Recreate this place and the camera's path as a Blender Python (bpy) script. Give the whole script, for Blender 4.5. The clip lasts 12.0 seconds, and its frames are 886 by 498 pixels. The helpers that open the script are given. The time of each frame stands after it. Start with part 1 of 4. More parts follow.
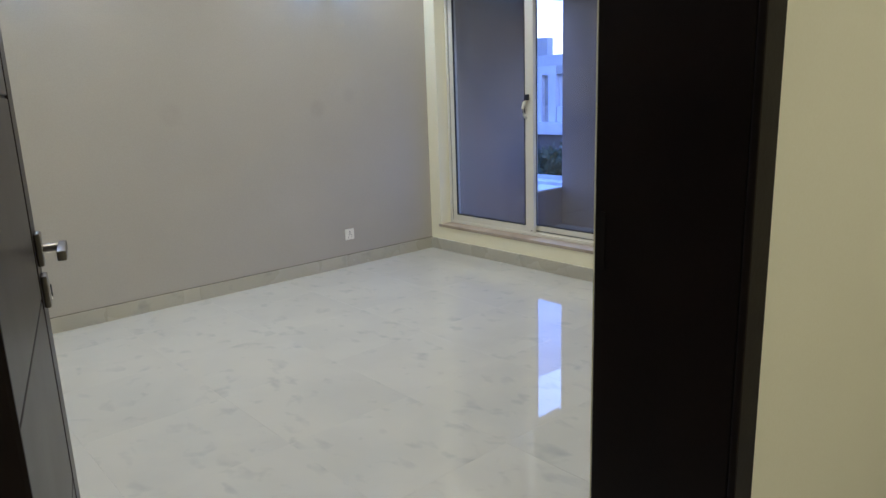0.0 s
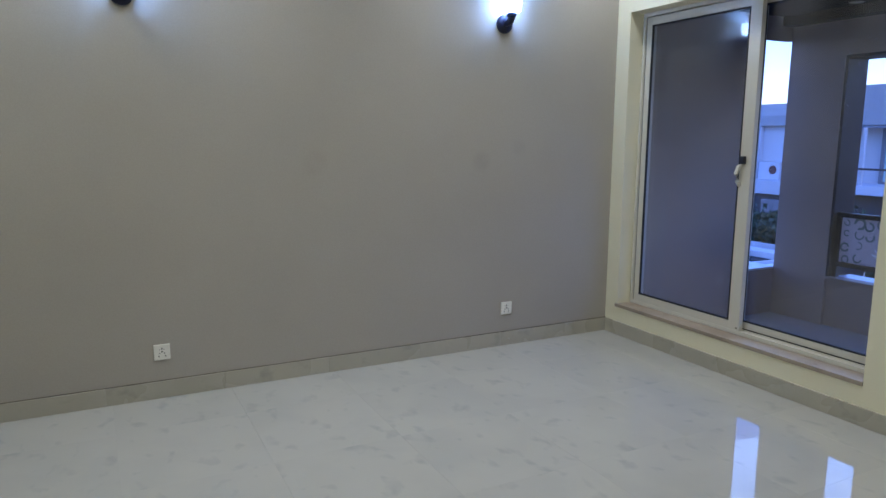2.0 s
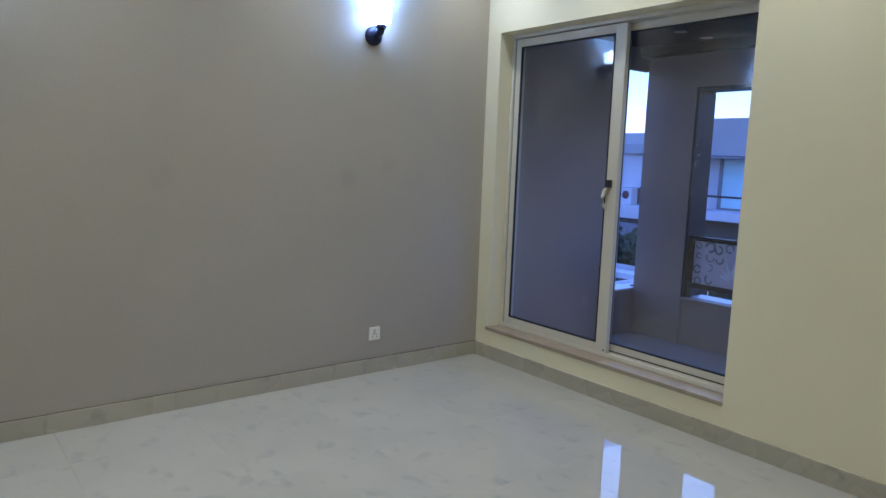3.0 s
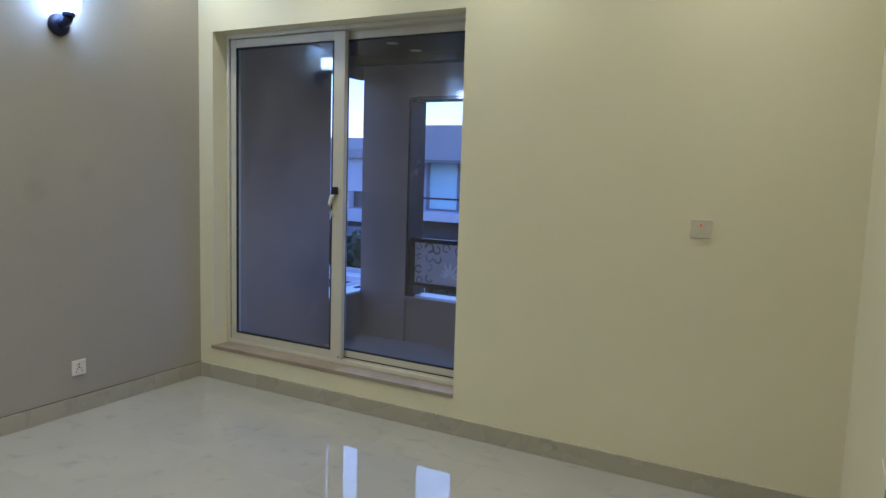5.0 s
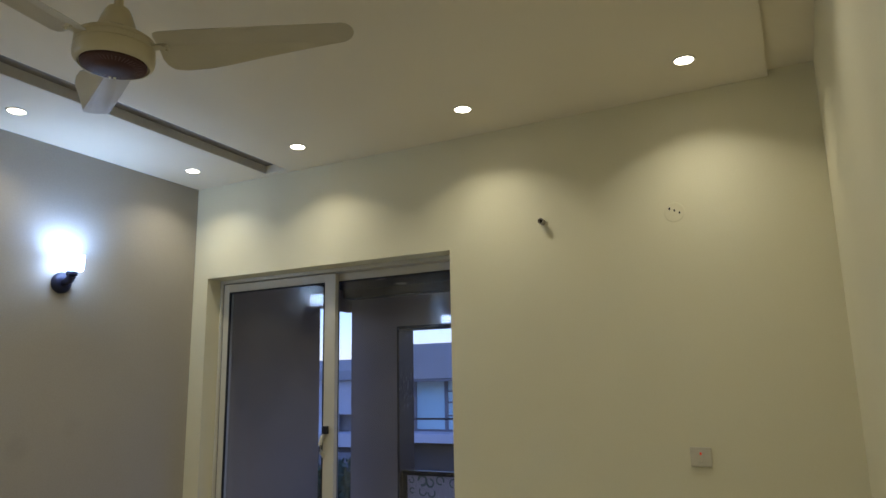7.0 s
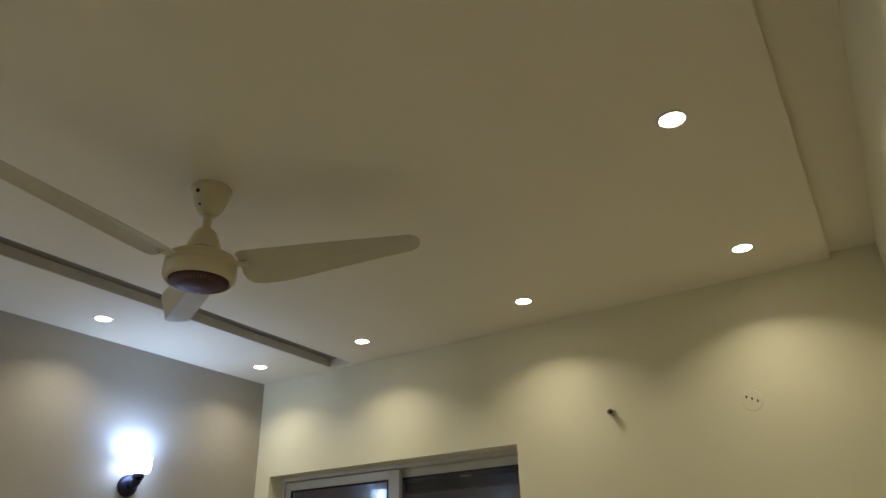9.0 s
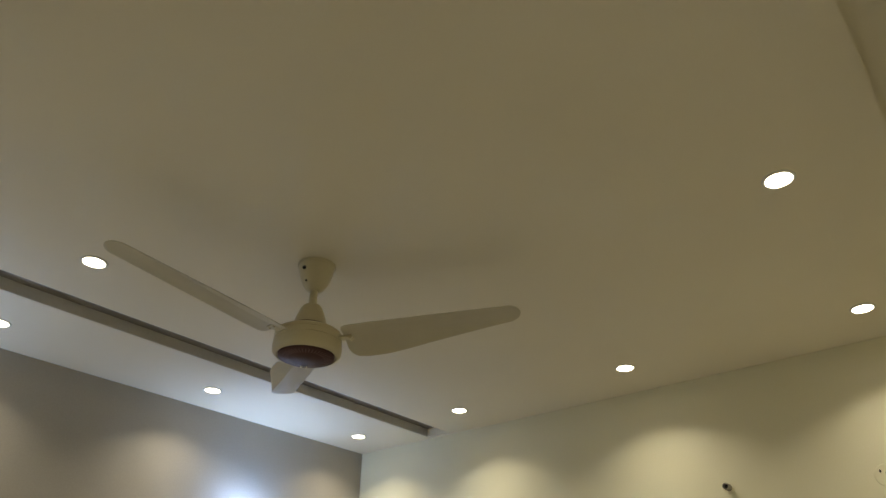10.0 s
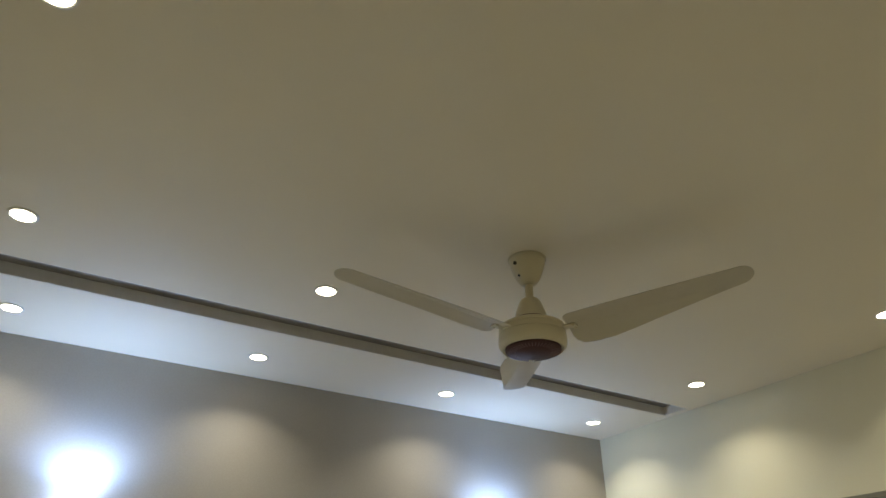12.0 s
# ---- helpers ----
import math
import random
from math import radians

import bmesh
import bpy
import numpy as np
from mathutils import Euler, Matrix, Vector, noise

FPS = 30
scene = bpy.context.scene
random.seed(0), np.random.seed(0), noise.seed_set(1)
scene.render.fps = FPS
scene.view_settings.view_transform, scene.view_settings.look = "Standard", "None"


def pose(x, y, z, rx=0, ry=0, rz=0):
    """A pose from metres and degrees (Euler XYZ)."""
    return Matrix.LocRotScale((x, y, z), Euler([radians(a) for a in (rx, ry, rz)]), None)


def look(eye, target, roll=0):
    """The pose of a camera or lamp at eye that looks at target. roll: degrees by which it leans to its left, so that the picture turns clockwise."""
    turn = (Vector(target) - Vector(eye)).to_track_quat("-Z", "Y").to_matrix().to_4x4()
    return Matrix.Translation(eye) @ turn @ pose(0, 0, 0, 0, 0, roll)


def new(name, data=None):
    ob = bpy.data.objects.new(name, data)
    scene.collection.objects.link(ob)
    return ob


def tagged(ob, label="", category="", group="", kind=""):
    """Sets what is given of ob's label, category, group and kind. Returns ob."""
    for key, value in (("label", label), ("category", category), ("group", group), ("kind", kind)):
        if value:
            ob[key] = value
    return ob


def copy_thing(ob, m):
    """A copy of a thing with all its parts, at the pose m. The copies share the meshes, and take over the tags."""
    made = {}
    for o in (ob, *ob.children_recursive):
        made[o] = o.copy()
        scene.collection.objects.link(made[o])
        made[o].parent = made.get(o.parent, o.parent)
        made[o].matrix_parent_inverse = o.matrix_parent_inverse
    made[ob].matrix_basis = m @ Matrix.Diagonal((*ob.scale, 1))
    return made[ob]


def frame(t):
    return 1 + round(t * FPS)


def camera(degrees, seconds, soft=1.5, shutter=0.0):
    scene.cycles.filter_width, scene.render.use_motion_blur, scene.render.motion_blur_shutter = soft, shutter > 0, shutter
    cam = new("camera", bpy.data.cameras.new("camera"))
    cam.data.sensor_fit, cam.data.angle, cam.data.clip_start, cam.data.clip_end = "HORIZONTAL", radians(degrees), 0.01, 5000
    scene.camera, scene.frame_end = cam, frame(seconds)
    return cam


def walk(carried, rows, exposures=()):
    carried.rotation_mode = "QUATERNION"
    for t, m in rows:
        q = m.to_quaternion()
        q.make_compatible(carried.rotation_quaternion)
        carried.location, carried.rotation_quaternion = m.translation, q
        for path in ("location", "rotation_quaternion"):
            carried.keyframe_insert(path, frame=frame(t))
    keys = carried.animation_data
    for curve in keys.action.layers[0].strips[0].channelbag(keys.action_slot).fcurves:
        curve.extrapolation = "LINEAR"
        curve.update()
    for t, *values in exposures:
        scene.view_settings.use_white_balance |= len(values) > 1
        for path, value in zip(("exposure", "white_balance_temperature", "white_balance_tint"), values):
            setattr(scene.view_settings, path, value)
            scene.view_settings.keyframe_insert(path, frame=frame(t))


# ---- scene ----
cam = camera(65.7, 12.0)
METRES, EYE, TILT, LEAN, TURN = 1.5, 1.33, 0.0, 0.0, -42.7
PATH = [
    (0, (2.486, 2.701, 1.357), (3.777, 4.162, 0.91), -2.0),
    (0.2, (2.602, 2.763, 1.382), (3.774, 4.326, 0.955), -0.72),
    (0.5, (2.726, 2.829, 1.373), (3.779, 4.478, 0.958), 1.5),
    (0.8, (2.813, 2.934, 1.359), (3.787, 4.63, 0.942), 1.2),
    (1, (2.884, 2.99, 1.375), (3.829, 4.712, 0.997), 0.9),
    (1.2, (2.91, 3.089, 1.4), (3.855, 4.818, 1.057), 0.75),
    (1.5, (2.951, 3.204, 1.407), (3.882, 4.943, 1.077), 0.2),
    (2, (3.042, 3.374, 1.422), (3.94, 5.132, 1.099), 0.3),
    (2.2, (3.087, 3.425, 1.416), (3.996, 5.183, 1.127), 0.31),
    (2.5, (3.119, 3.485, 1.39), (4.113, 5.202, 1.136), 1.0),
    (2.8, (3.153, 3.532, 1.399), (4.263, 5.174, 1.131), 1.78),
    (3, (3.165, 3.569, 1.403), (4.388, 5.129, 1.144), 2.1),
    (3.5, (3.146, 3.66, 1.411), (4.57, 5.043, 1.169), 0.8),
    (5.3, (3.179, 3.674, 1.423), (4.962, 4.559, 1.225), 1.8),
    (5.5, (3.168, 3.678, 1.421), (4.968, 4.531, 1.246), 1.6),
    (5.7, (3.167, 3.669, 1.426), (4.974, 4.519, 1.305), 1.17),
    (6, (3.155, 3.663, 1.461), (4.957, 4.53, 1.513), 0.2),
    (6.2, (3.146, 3.655, 1.482), (4.935, 4.538, 1.618), -0.15),
    (6.5, (3.125, 3.66, 1.509), (4.9, 4.554, 1.738), -0.5),
    (6.8, (3.116, 3.662, 1.526), (4.87, 4.562, 1.864), -1.05),
    (7, (3.107, 3.671, 1.536), (4.85, 4.572, 1.928), -1.1),
    (7.2, (3.087, 3.682, 1.518), (4.816, 4.585, 1.96), -0.3),
    (9, (3.049, 3.675, 1.61), (4.575, 4.625, 2.487), -1.5),
    (9.5, (3.026, 3.68, 1.618), (4.456, 4.694, 2.582), -0.8),
    (9.8, (3.011, 3.691, 1.624), (4.369, 4.752, 2.638), 0.13),
    (10, (3.0, 3.697, 1.629), (4.31, 4.796, 2.667), 0.7),
    (10.2, (3.002, 3.704, 1.633), (4.269, 4.851, 2.673), 1.11),
    (10.5, (2.994, 3.719, 1.636), (4.207, 4.925, 2.673), 1.2),
    (11, (2.978, 3.732, 1.642), (4.084, 5.018, 2.701), 1.3),
    (11.5, (2.983, 3.74, 1.65), (3.998, 5.113, 2.692), 0.8),
    (12, (2.972, 3.741, 1.639), (3.871, 5.215, 2.648), -0.1),
]
EXPOSURES = [(0.0, 1.22, 5350, 16), (1.0, 0.97, 5300, 16), (2.0, 0.76, 5150, 16), (3.5, 0.68, 5350, 14), (5.5, 0.58, 5750, 11), (7.0, 0.11, 6300, 12), (9.0, 0.03, 6650, 13), (10.5, 0.22, 6700, 13), (12.0, 0.24, 6300, 13)]
walk(cam, [(t, look(eye, target, roll)) for t, eye, target, roll in PATH], EXPOSURES)

# ---- lights and exposure ----
world = bpy.data.worlds.new("dusk")
scene.world = world
world.use_nodes = True
wn, wl = world.node_tree.nodes, world.node_tree.links
sky = wn.new("ShaderNodeTexSky")
sky.sky_type, sky.sun_disc = "NISHITA", False
sky.sun_elevation, sky.sun_rotation = radians(32), radians(200)
sky.air_density, sky.dust_density, sky.ozone_density = 1.6, 0.5, 4.0
tint = wn.new("ShaderNodeMixRGB")
tint.blend_type = "MULTIPLY"
tint.inputs[0].default_value = 1.0
tint.inputs[2].default_value = (1.0, 1.13, 2.02, 1)
wl.new(sky.outputs[0], tint.inputs[1])
wl.new(tint.outputs[0], wn["Background"].inputs[0])
wn["Background"].inputs[1].default_value = 0.165
sun = new("sun", bpy.data.lights.new("sun", "SUN"))
sun.data.energy, sun.data.angle, sun.data.color = 0.6, radians(40), (0.6, 0.78, 1.0)
sun.matrix_world = look((9, 5, 9), (0, 0, 0))
tagged(sun, "weak overcast daylight", kind="structure")
DOWN_W, SCONCE_W = 1.95, 9.6
DOWN_COL, SCONCE_COL = (1.0, 0.93, 0.715), (0.27, 0.50, 1.0)



# ---- materials ----
def mat(name, color, rough=0.6, metal=0.0, **kw):
    """A principled material. var: second colour in stains of size scale; grain: fine value change; bump: relief; emit: own light."""
    m = bpy.data.materials.new(name)
    m.use_nodes = True
    n, l = m.node_tree.nodes, m.node_tree.links
    b = n["Principled BSDF"]
    b.inputs["Base Color"].default_value = (*color, 1)
    b.inputs["Roughness"].default_value = rough
    b.inputs["Metallic"].default_value = metal
    tc = n.new("ShaderNodeTexCoord")
    if "var" in kw:
        big = n.new("ShaderNodeTexNoise")
        big.inputs["Scale"].default_value = kw.get("scale", 1.5)
        big.inputs["Detail"].default_value = kw.get("detail", 5)
        big.inputs["Distortion"].default_value = kw.get("warp", 0.0)
        l.new(tc.outputs["Object"], big.inputs["Vector"])
        ramp = n.new("ShaderNodeValToRGB")
        ramp.color_ramp.elements[0].position, ramp.color_ramp.elements[1].position = kw.get("band", (0.35, 0.7))
        ramp.color_ramp.elements[0].color, ramp.color_ramp.elements[1].color = (*color, 1), (*kw["var"], 1)
        l.new(big.outputs[0], ramp.inputs[0])
        fine = n.new("ShaderNodeTexNoise")
        fine.inputs["Scale"].default_value = kw.get("fine", 60)
        fine.inputs["Detail"].default_value = 4
        l.new(tc.outputs["Object"], fine.inputs["Vector"])
        mix = n.new("ShaderNodeMixRGB")
        mix.blend_type = "OVERLAY"
        mix.inputs[0].default_value = kw.get("grain", 0.12)
        l.new(ramp.outputs[0], mix.inputs[1])
        l.new(fine.outputs[0], mix.inputs[2])
        l.new(mix.outputs[0], b.inputs["Base Color"])
        rr = n.new("ShaderNodeMapRange")
        rr.inputs[3].default_value, rr.inputs[4].default_value = rough * 0.85, min(1, rough * 1.15)
        l.new(big.outputs[0], rr.inputs[0])
        l.new(rr.outputs[0], b.inputs["Roughness"])
        if kw.get("bump"):
            bp = n.new("ShaderNodeBump")
            bp.inputs["Strength"].default_value = kw["bump"]
            bp.inputs["Distance"].default_value = kw.get("depth", 0.002)
            l.new(fine.outputs[0], bp.inputs["Height"])
            l.new(bp.outputs[0], b.inputs["Normal"])
    if "emit" in kw:
        b.inputs["Emission Color"].default_value = (*kw["emit"], 1)
        b.inputs["Emission Strength"].default_value = kw["power"]
    return m


def marble(name, base, vein, smudge, rough, tile_vary=0.04):
    """Polished porcelain in marble look: soft cloudy smudges and faint veins, turned differently on each tile."""
    m = bpy.data.materials.new(name)
    m.use_nodes = True
    n, l = m.node_tree.nodes, m.node_tree.links
    b = n["Principled BSDF"]
    tc, info = n.new("ShaderNodeTexCoord"), n.new("ShaderNodeObjectInfo")
    shift = n.new("ShaderNodeVectorMath")
    shift.operation = "MULTIPLY_ADD"
    comb = n.new("ShaderNodeCombineXYZ")
    for k in range(3):
        l.new(info.outputs["Random"], comb.inputs[k])
    shift.inputs[1].default_value = (37, 53, 19)
    l.new(comb.outputs[0], shift.inputs[0])
    l.new(tc.outputs["Object"], shift.inputs[2])

    def cloud(scale, detail, warp, lo, hi, stretch=(1, 1, 1)):
        mp = n.new("ShaderNodeMapping")
        mp.inputs["Scale"].default_value = stretch
        mp.inputs["Rotation"].default_value = (0, 0, 0.5)
        l.new(shift.outputs[0], mp.inputs[0])
        t = n.new("ShaderNodeTexNoise")
        t.inputs["Scale"].default_value, t.inputs["Detail"].default_value, t.inputs["Distortion"].default_value = scale, detail, warp
        l.new(mp.outputs[0], t.inputs["Vector"])
        r = n.new("ShaderNodeMapRange")
        r.inputs[1].default_value, r.inputs[2].default_value = lo, hi
        l.new(t.outputs[0], r.inputs[0])
        return r.outputs[0]

    soft = cloud(2.2, 3, 0.4, 0.42, 0.75)
    spots = cloud(10.5, 2.0, 0.3, 0.59, 0.86, (1, 0.7, 1))
    one = n.new("ShaderNodeMixRGB")
    one.inputs[1].default_value, one.inputs[2].default_value = (*base, 1), (*vein, 1)
    l.new(soft, one.inputs[0])
    two = n.new("ShaderNodeMixRGB")
    two.inputs[2].default_value = (*smudge, 1)
    l.new(one.outputs[0], two.inputs[1])
    l.new(spots, two.inputs[0])
    hsv = n.new("ShaderNodeHueSaturation")
    vr = n.new("ShaderNodeMapRange")
    vr.inputs[3].default_value, vr.inputs[4].default_value = 1 - tile_vary, 1 + tile_vary
    l.new(info.outputs["Random"], vr.inputs[0])
    l.new(vr.outputs[0], hsv.inputs["Value"])
    l.new(two.outputs[0], hsv.inputs["Color"])
    l.new(hsv.outputs[0], b.inputs["Base Color"])
    b.inputs["Roughness"].default_value = rough
    b.inputs["Specular IOR Level"].default_value = 0.5
    rr = n.new("ShaderNodeMapRange")
    rr.inputs[3].default_value, rr.inputs[4].default_value = rough * 0.7, rough * 1.6
    l.new(soft, rr.inputs[0])
    l.new(rr.outputs[0], b.inputs["Roughness"])
    return m


M_CREAM = mat("cream_wall_paint", (0.79, 0.748, 0.553), 0.62, var=(0.755, 0.712, 0.522), scale=0.9, fine=140, grain=0.09, bump=0.12, depth=0.0006)
M_TAUPE = mat("taupe_wall_paint", (0.40, 0.370, 0.320), 0.6, var=(0.367, 0.339, 0.293), scale=0.8, fine=140, grain=0.09, bump=0.12, depth=0.0006)
M_CEIL = mat("ceiling_paint", (0.87, 0.80, 0.645), 0.7, var=(0.83, 0.76, 0.61), scale=0.7, fine=120, grain=0.05, bump=0.08, depth=0.0006)


def stains(m, spots, colour, power):
    """Adds soft round stains (x, y, z, radius) in object space to a painted wall, and a broad uneven patchiness."""
    n, l = m.node_tree.nodes, m.node_tree.links
    b = n["Principled BSDF"]
    src = b.inputs["Base Color"].links[0].from_socket
    tc, noisy = n.new("ShaderNodeTexCoord"), n.new("ShaderNodeTexNoise")
    noisy.inputs["Scale"].default_value = 14
    l.new(tc.outputs["Object"], noisy.inputs["Vector"])
    for x, y, z, rad, amount in spots:
        dist, ramp, soft = n.new("ShaderNodeVectorMath"), n.new("ShaderNodeMapRange"), n.new("ShaderNodeMath")
        dist.operation, soft.operation = "DISTANCE", "MULTIPLY"
        dist.inputs[1].default_value = (x, y, z)
        l.new(tc.outputs["Object"], dist.inputs[0])
        ramp.interpolation_type = "SMOOTHSTEP"
        ramp.inputs[1].default_value, ramp.inputs[2].default_value = rad * 0.35, rad
        ramp.inputs[3].default_value, ramp.inputs[4].default_value = amount * power * 2, 0.0
        l.new(dist.outputs["Value"], ramp.inputs[0])
        l.new(ramp.outputs[0], soft.inputs[0])
        l.new(noisy.outputs[0], soft.inputs[1])
        mix = n.new("ShaderNodeMixRGB")
        mix.inputs[2].default_value = (*colour, 1)
        l.new(soft.outputs[0], mix.inputs[0])
        l.new(src, mix.inputs[1])
        src = mix.outputs[0]
    l.new(src, b.inputs["Base Color"])


stains(M_TAUPE, ((5.308, 7.27, 1.263, 0.085, 1.0), (5.602, 7.27, 1.354, 0.075, 0.6), (4.206, 7.27, 1.264, 0.10, 0.7)), (0.16, 0.145, 0.115), 0.10)
M_TILE = marble("white_marble_tile", (0.405, 0.395, 0.368), (0.37, 0.365, 0.345), (0.285, 0.297, 0.29), 0.03, 0.015)
M_SKIRT = marble("beige_marble_skirting", (0.43, 0.405, 0.33), (0.385, 0.362, 0.295), (0.30, 0.295, 0.245), 0.3, 0.03)
M_SILL = marble("beige_marble_sill", (0.36, 0.30, 0.23), (0.27, 0.215, 0.165), (0.20, 0.155, 0.12), 0.6)
M_GROUT = mat("grout", (0.40, 0.39, 0.36), 0.9, var=(0.30, 0.29, 0.26), scale=8)
M_SHADOW_GAP = mat("skirting_shadow_gap", (0.10, 0.085, 0.065), 0.9, var=(0.16, 0.14, 0.11), scale=9)
M_ALU = mat("cream_powder_coat", (0.62, 0.595, 0.52), 0.32, var=(0.58, 0.555, 0.48), scale=3, fine=300, grain=0.04)
M_RUBBER = mat("black_gasket", (0.012, 0.012, 0.013), 0.6)
M_BLACK = mat("black_plastic", (0.015, 0.017, 0.03), 0.35)
M_SCON = mat("dark_navy_metal", (0.010, 0.014, 0.045), 0.4, 0.2)
M_WENGE = mat("dark_wenge_frame", (0.006, 0.0035, 0.003), 0.5, var=(0.009, 0.005, 0.004), scale=5, fine=90, grain=0.25, bump=0.15)
M_LEAF = mat("dark_laminate_door", (0.019, 0.0125, 0.012), 0.33, var=(0.029, 0.020, 0.019), scale=4, fine=120, grain=0.3, bump=0.1, depth=0.0008)
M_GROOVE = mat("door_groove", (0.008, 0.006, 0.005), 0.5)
M_STEEL = mat("brushed_steel", (0.21, 0.19, 0.165), 0.33, 1.0, var=(0.22, 0.20, 0.17), scale=30)
M_SWITCH = mat("white_switch_plastic", (0.78, 0.76, 0.70), 0.35, var=(0.74, 0.72, 0.66), scale=20)
M_PLATE = mat("cream_switch_plastic", (0.66, 0.62, 0.50), 0.35, var=(0.62, 0.58, 0.47), scale=20)
M_DROP = mat("dried_rain_drop", (0.5, 0.51, 0.55), 0.2)
M_HOLE = mat("dark_slot", (0.02, 0.02, 0.02), 0.8)
M_NEON = mat("red_indicator", (0.5, 0.06, 0.03), 0.4, emit=(1.0, 0.12, 0.05), power=0.35)
M_FAN = mat("cream_enamel", (0.66, 0.60, 0.43), 0.3, var=(0.62, 0.56, 0.40), scale=6, fine=200, grain=0.04)
M_BLADE = mat("cream_fan_blade", (0.60, 0.55, 0.42), 0.4, var=(0.55, 0.50, 0.38), scale=5, fine=200, grain=0.05)
M_BROWN = mat("maroon_fan_plate", (0.075, 0.022, 0.016), 0.55, var=(0.055, 0.016, 0.012), scale=12)
M_MAROON = mat("maroon_rib", (0.14, 0.06, 0.045), 0.3, var=(0.11, 0.045, 0.035), scale=12)
M_CHROME = mat("chrome", (0.8, 0.8, 0.8), 0.12, 1.0)
M_PIPE = mat("plastic_conduit", (0.33, 0.30, 0.24), 0.5, var=(0.25, 0.22, 0.17), scale=20)
M_LED = mat("warm_led_lens", (0.9, 0.9, 0.85), 0.4, emit=(1.0, 0.90, 0.66), power=14)
M_TRIM = mat("white_lamp_ring", (0.78, 0.76, 0.70), 0.4)
M_BULB = mat("cool_bulb", (0.9, 0.9, 0.9), 0.4, emit=(0.75, 0.88, 1.0), power=60)
M_SHADE = mat("lit_opal_glass", (0.9, 0.93, 1.0), 0.25, emit=(0.66, 0.84, 1.0), power=4.5)
M_BALC = mat("balcony_plaster", (0.37, 0.285, 0.235), 0.75, var=(0.315, 0.245, 0.205), scale=1.2, fine=70, grain=0.2, bump=0.4)
M_BALC_L = mat("balcony_light_plaster", (0.36, 0.295, 0.25), 0.75, var=(0.32, 0.26, 0.225), scale=1.2, fine=70, grain=0.2, bump=0.4)
# near-black base colour carries the shade of an unlit soffit
M_BCEIL = mat("shade_dark_balcony_ceiling", (0.014, 0.011, 0.012), 0.7, var=(0.024, 0.020, 0.020), scale=2, fine=50, grain=0.2)
M_BTILE = mat("balcony_tile", (0.46, 0.45, 0.45), 0.22, var=(0.40, 0.39, 0.39), scale=3, fine=60, grain=0.2)
M_GRANITE = mat("dark_granite", (0.013, 0.010, 0.013), 0.5, var=(0.18, 0.165, 0.18), scale=60, band=(0.655, 0.72), detail=2, fine=200, grain=0.2)
M_SLAB = mat("wet_white_stone", (0.80, 0.79, 0.78), 0.3, var=(0.62, 0.61, 0.60), scale=2.5)
M_IRON = mat("dark_painted_steel", (0.02, 0.018, 0.018), 0.4)
M_SHADE.node_tree.nodes["Principled BSDF"].inputs["Alpha"].default_value = 0.62
M_PANEL = mat("pale_acrylic_panel", (0.64, 0.56, 0.53), 0.3, var=(0.52, 0.46, 0.44), scale=4)
pn, pl = M_PANEL.node_tree.nodes, M_PANEL.node_tree.links
p_t, p_m = pn.new("ShaderNodeBsdfTranslucent"), pn.new("ShaderNodeMixShader")
p_t.inputs[0].default_value, p_m.inputs[0].default_value = (0.72, 0.65, 0.62, 1), 0.5
pl.new(pn["Principled BSDF"].outputs[0], p_m.inputs[1])
pl.new(p_t.outputs[0], p_m.inputs[2])
pl.new(p_m.outputs[0], pn["Material Output"].inputs[0])
M_CUT = mat("green_grey_cut_shape", (0.17, 0.22, 0.16), 0.5, var=(0.30, 0.32, 0.27), scale=9)
M_PETAL = mat("silvery_leaf_shape", (0.9, 0.9, 0.92), 0.3)
M_HOUSE = mat("neighbour_grey_render", (0.37, 0.37, 0.355), 0.8, var=(0.32, 0.32, 0.31), scale=0.5, fine=12, grain=0.2)
M_HWHITE = mat("neighbour_white_render", (0.60, 0.60, 0.60), 0.8, var=(0.52, 0.52, 0.52), scale=0.6, fine=12, grain=0.15)
# dark colour holds the shade on the walls below the ledges
M_HDARK = mat("neighbour_shaded_wall", (0.07, 0.065, 0.065), 0.8, var=(0.05, 0.048, 0.05), scale=1, fine=20)
M_HPANE = mat("curtained_pane", (0.55, 0.80, 0.80), 0.12, var=(0.50, 0.72, 0.72), scale=1.5)
M_LEAVES = mat("foliage", (0.08, 0.115, 0.055), 0.6, var=(0.12, 0.15, 0.08), scale=3)
M_HEDGE = mat("dark_foliage", (0.018, 0.042, 0.018), 0.7, var=(0.03, 0.06, 0.022), scale=3)
M_TWIG = mat("bark", (0.06, 0.045, 0.035), 0.85, var=(0.04, 0.03, 0.025), scale=6)
M_ASPHALT = mat("asphalt", (0.05, 0.05, 0.052), 0.7, var=(0.035, 0.035, 0.037), scale=0.7, fine=30, grain=0.3)
M_ROOF = mat("roof_membrane", (0.022, 0.023, 0.026), 0.8, var=(0.016, 0.017, 0.02), scale=0.8)
M_ROOF.node_tree.nodes["Principled BSDF"].inputs["Specular IOR Level"].default_value = 0.2

for m, level in ((M_BCEIL, 0.08), (M_GRANITE, 0.2), (M_IRON, 0.25)):
    m.node_tree.nodes["Principled BSDF"].inputs["Specular IOR Level"].default_value = level

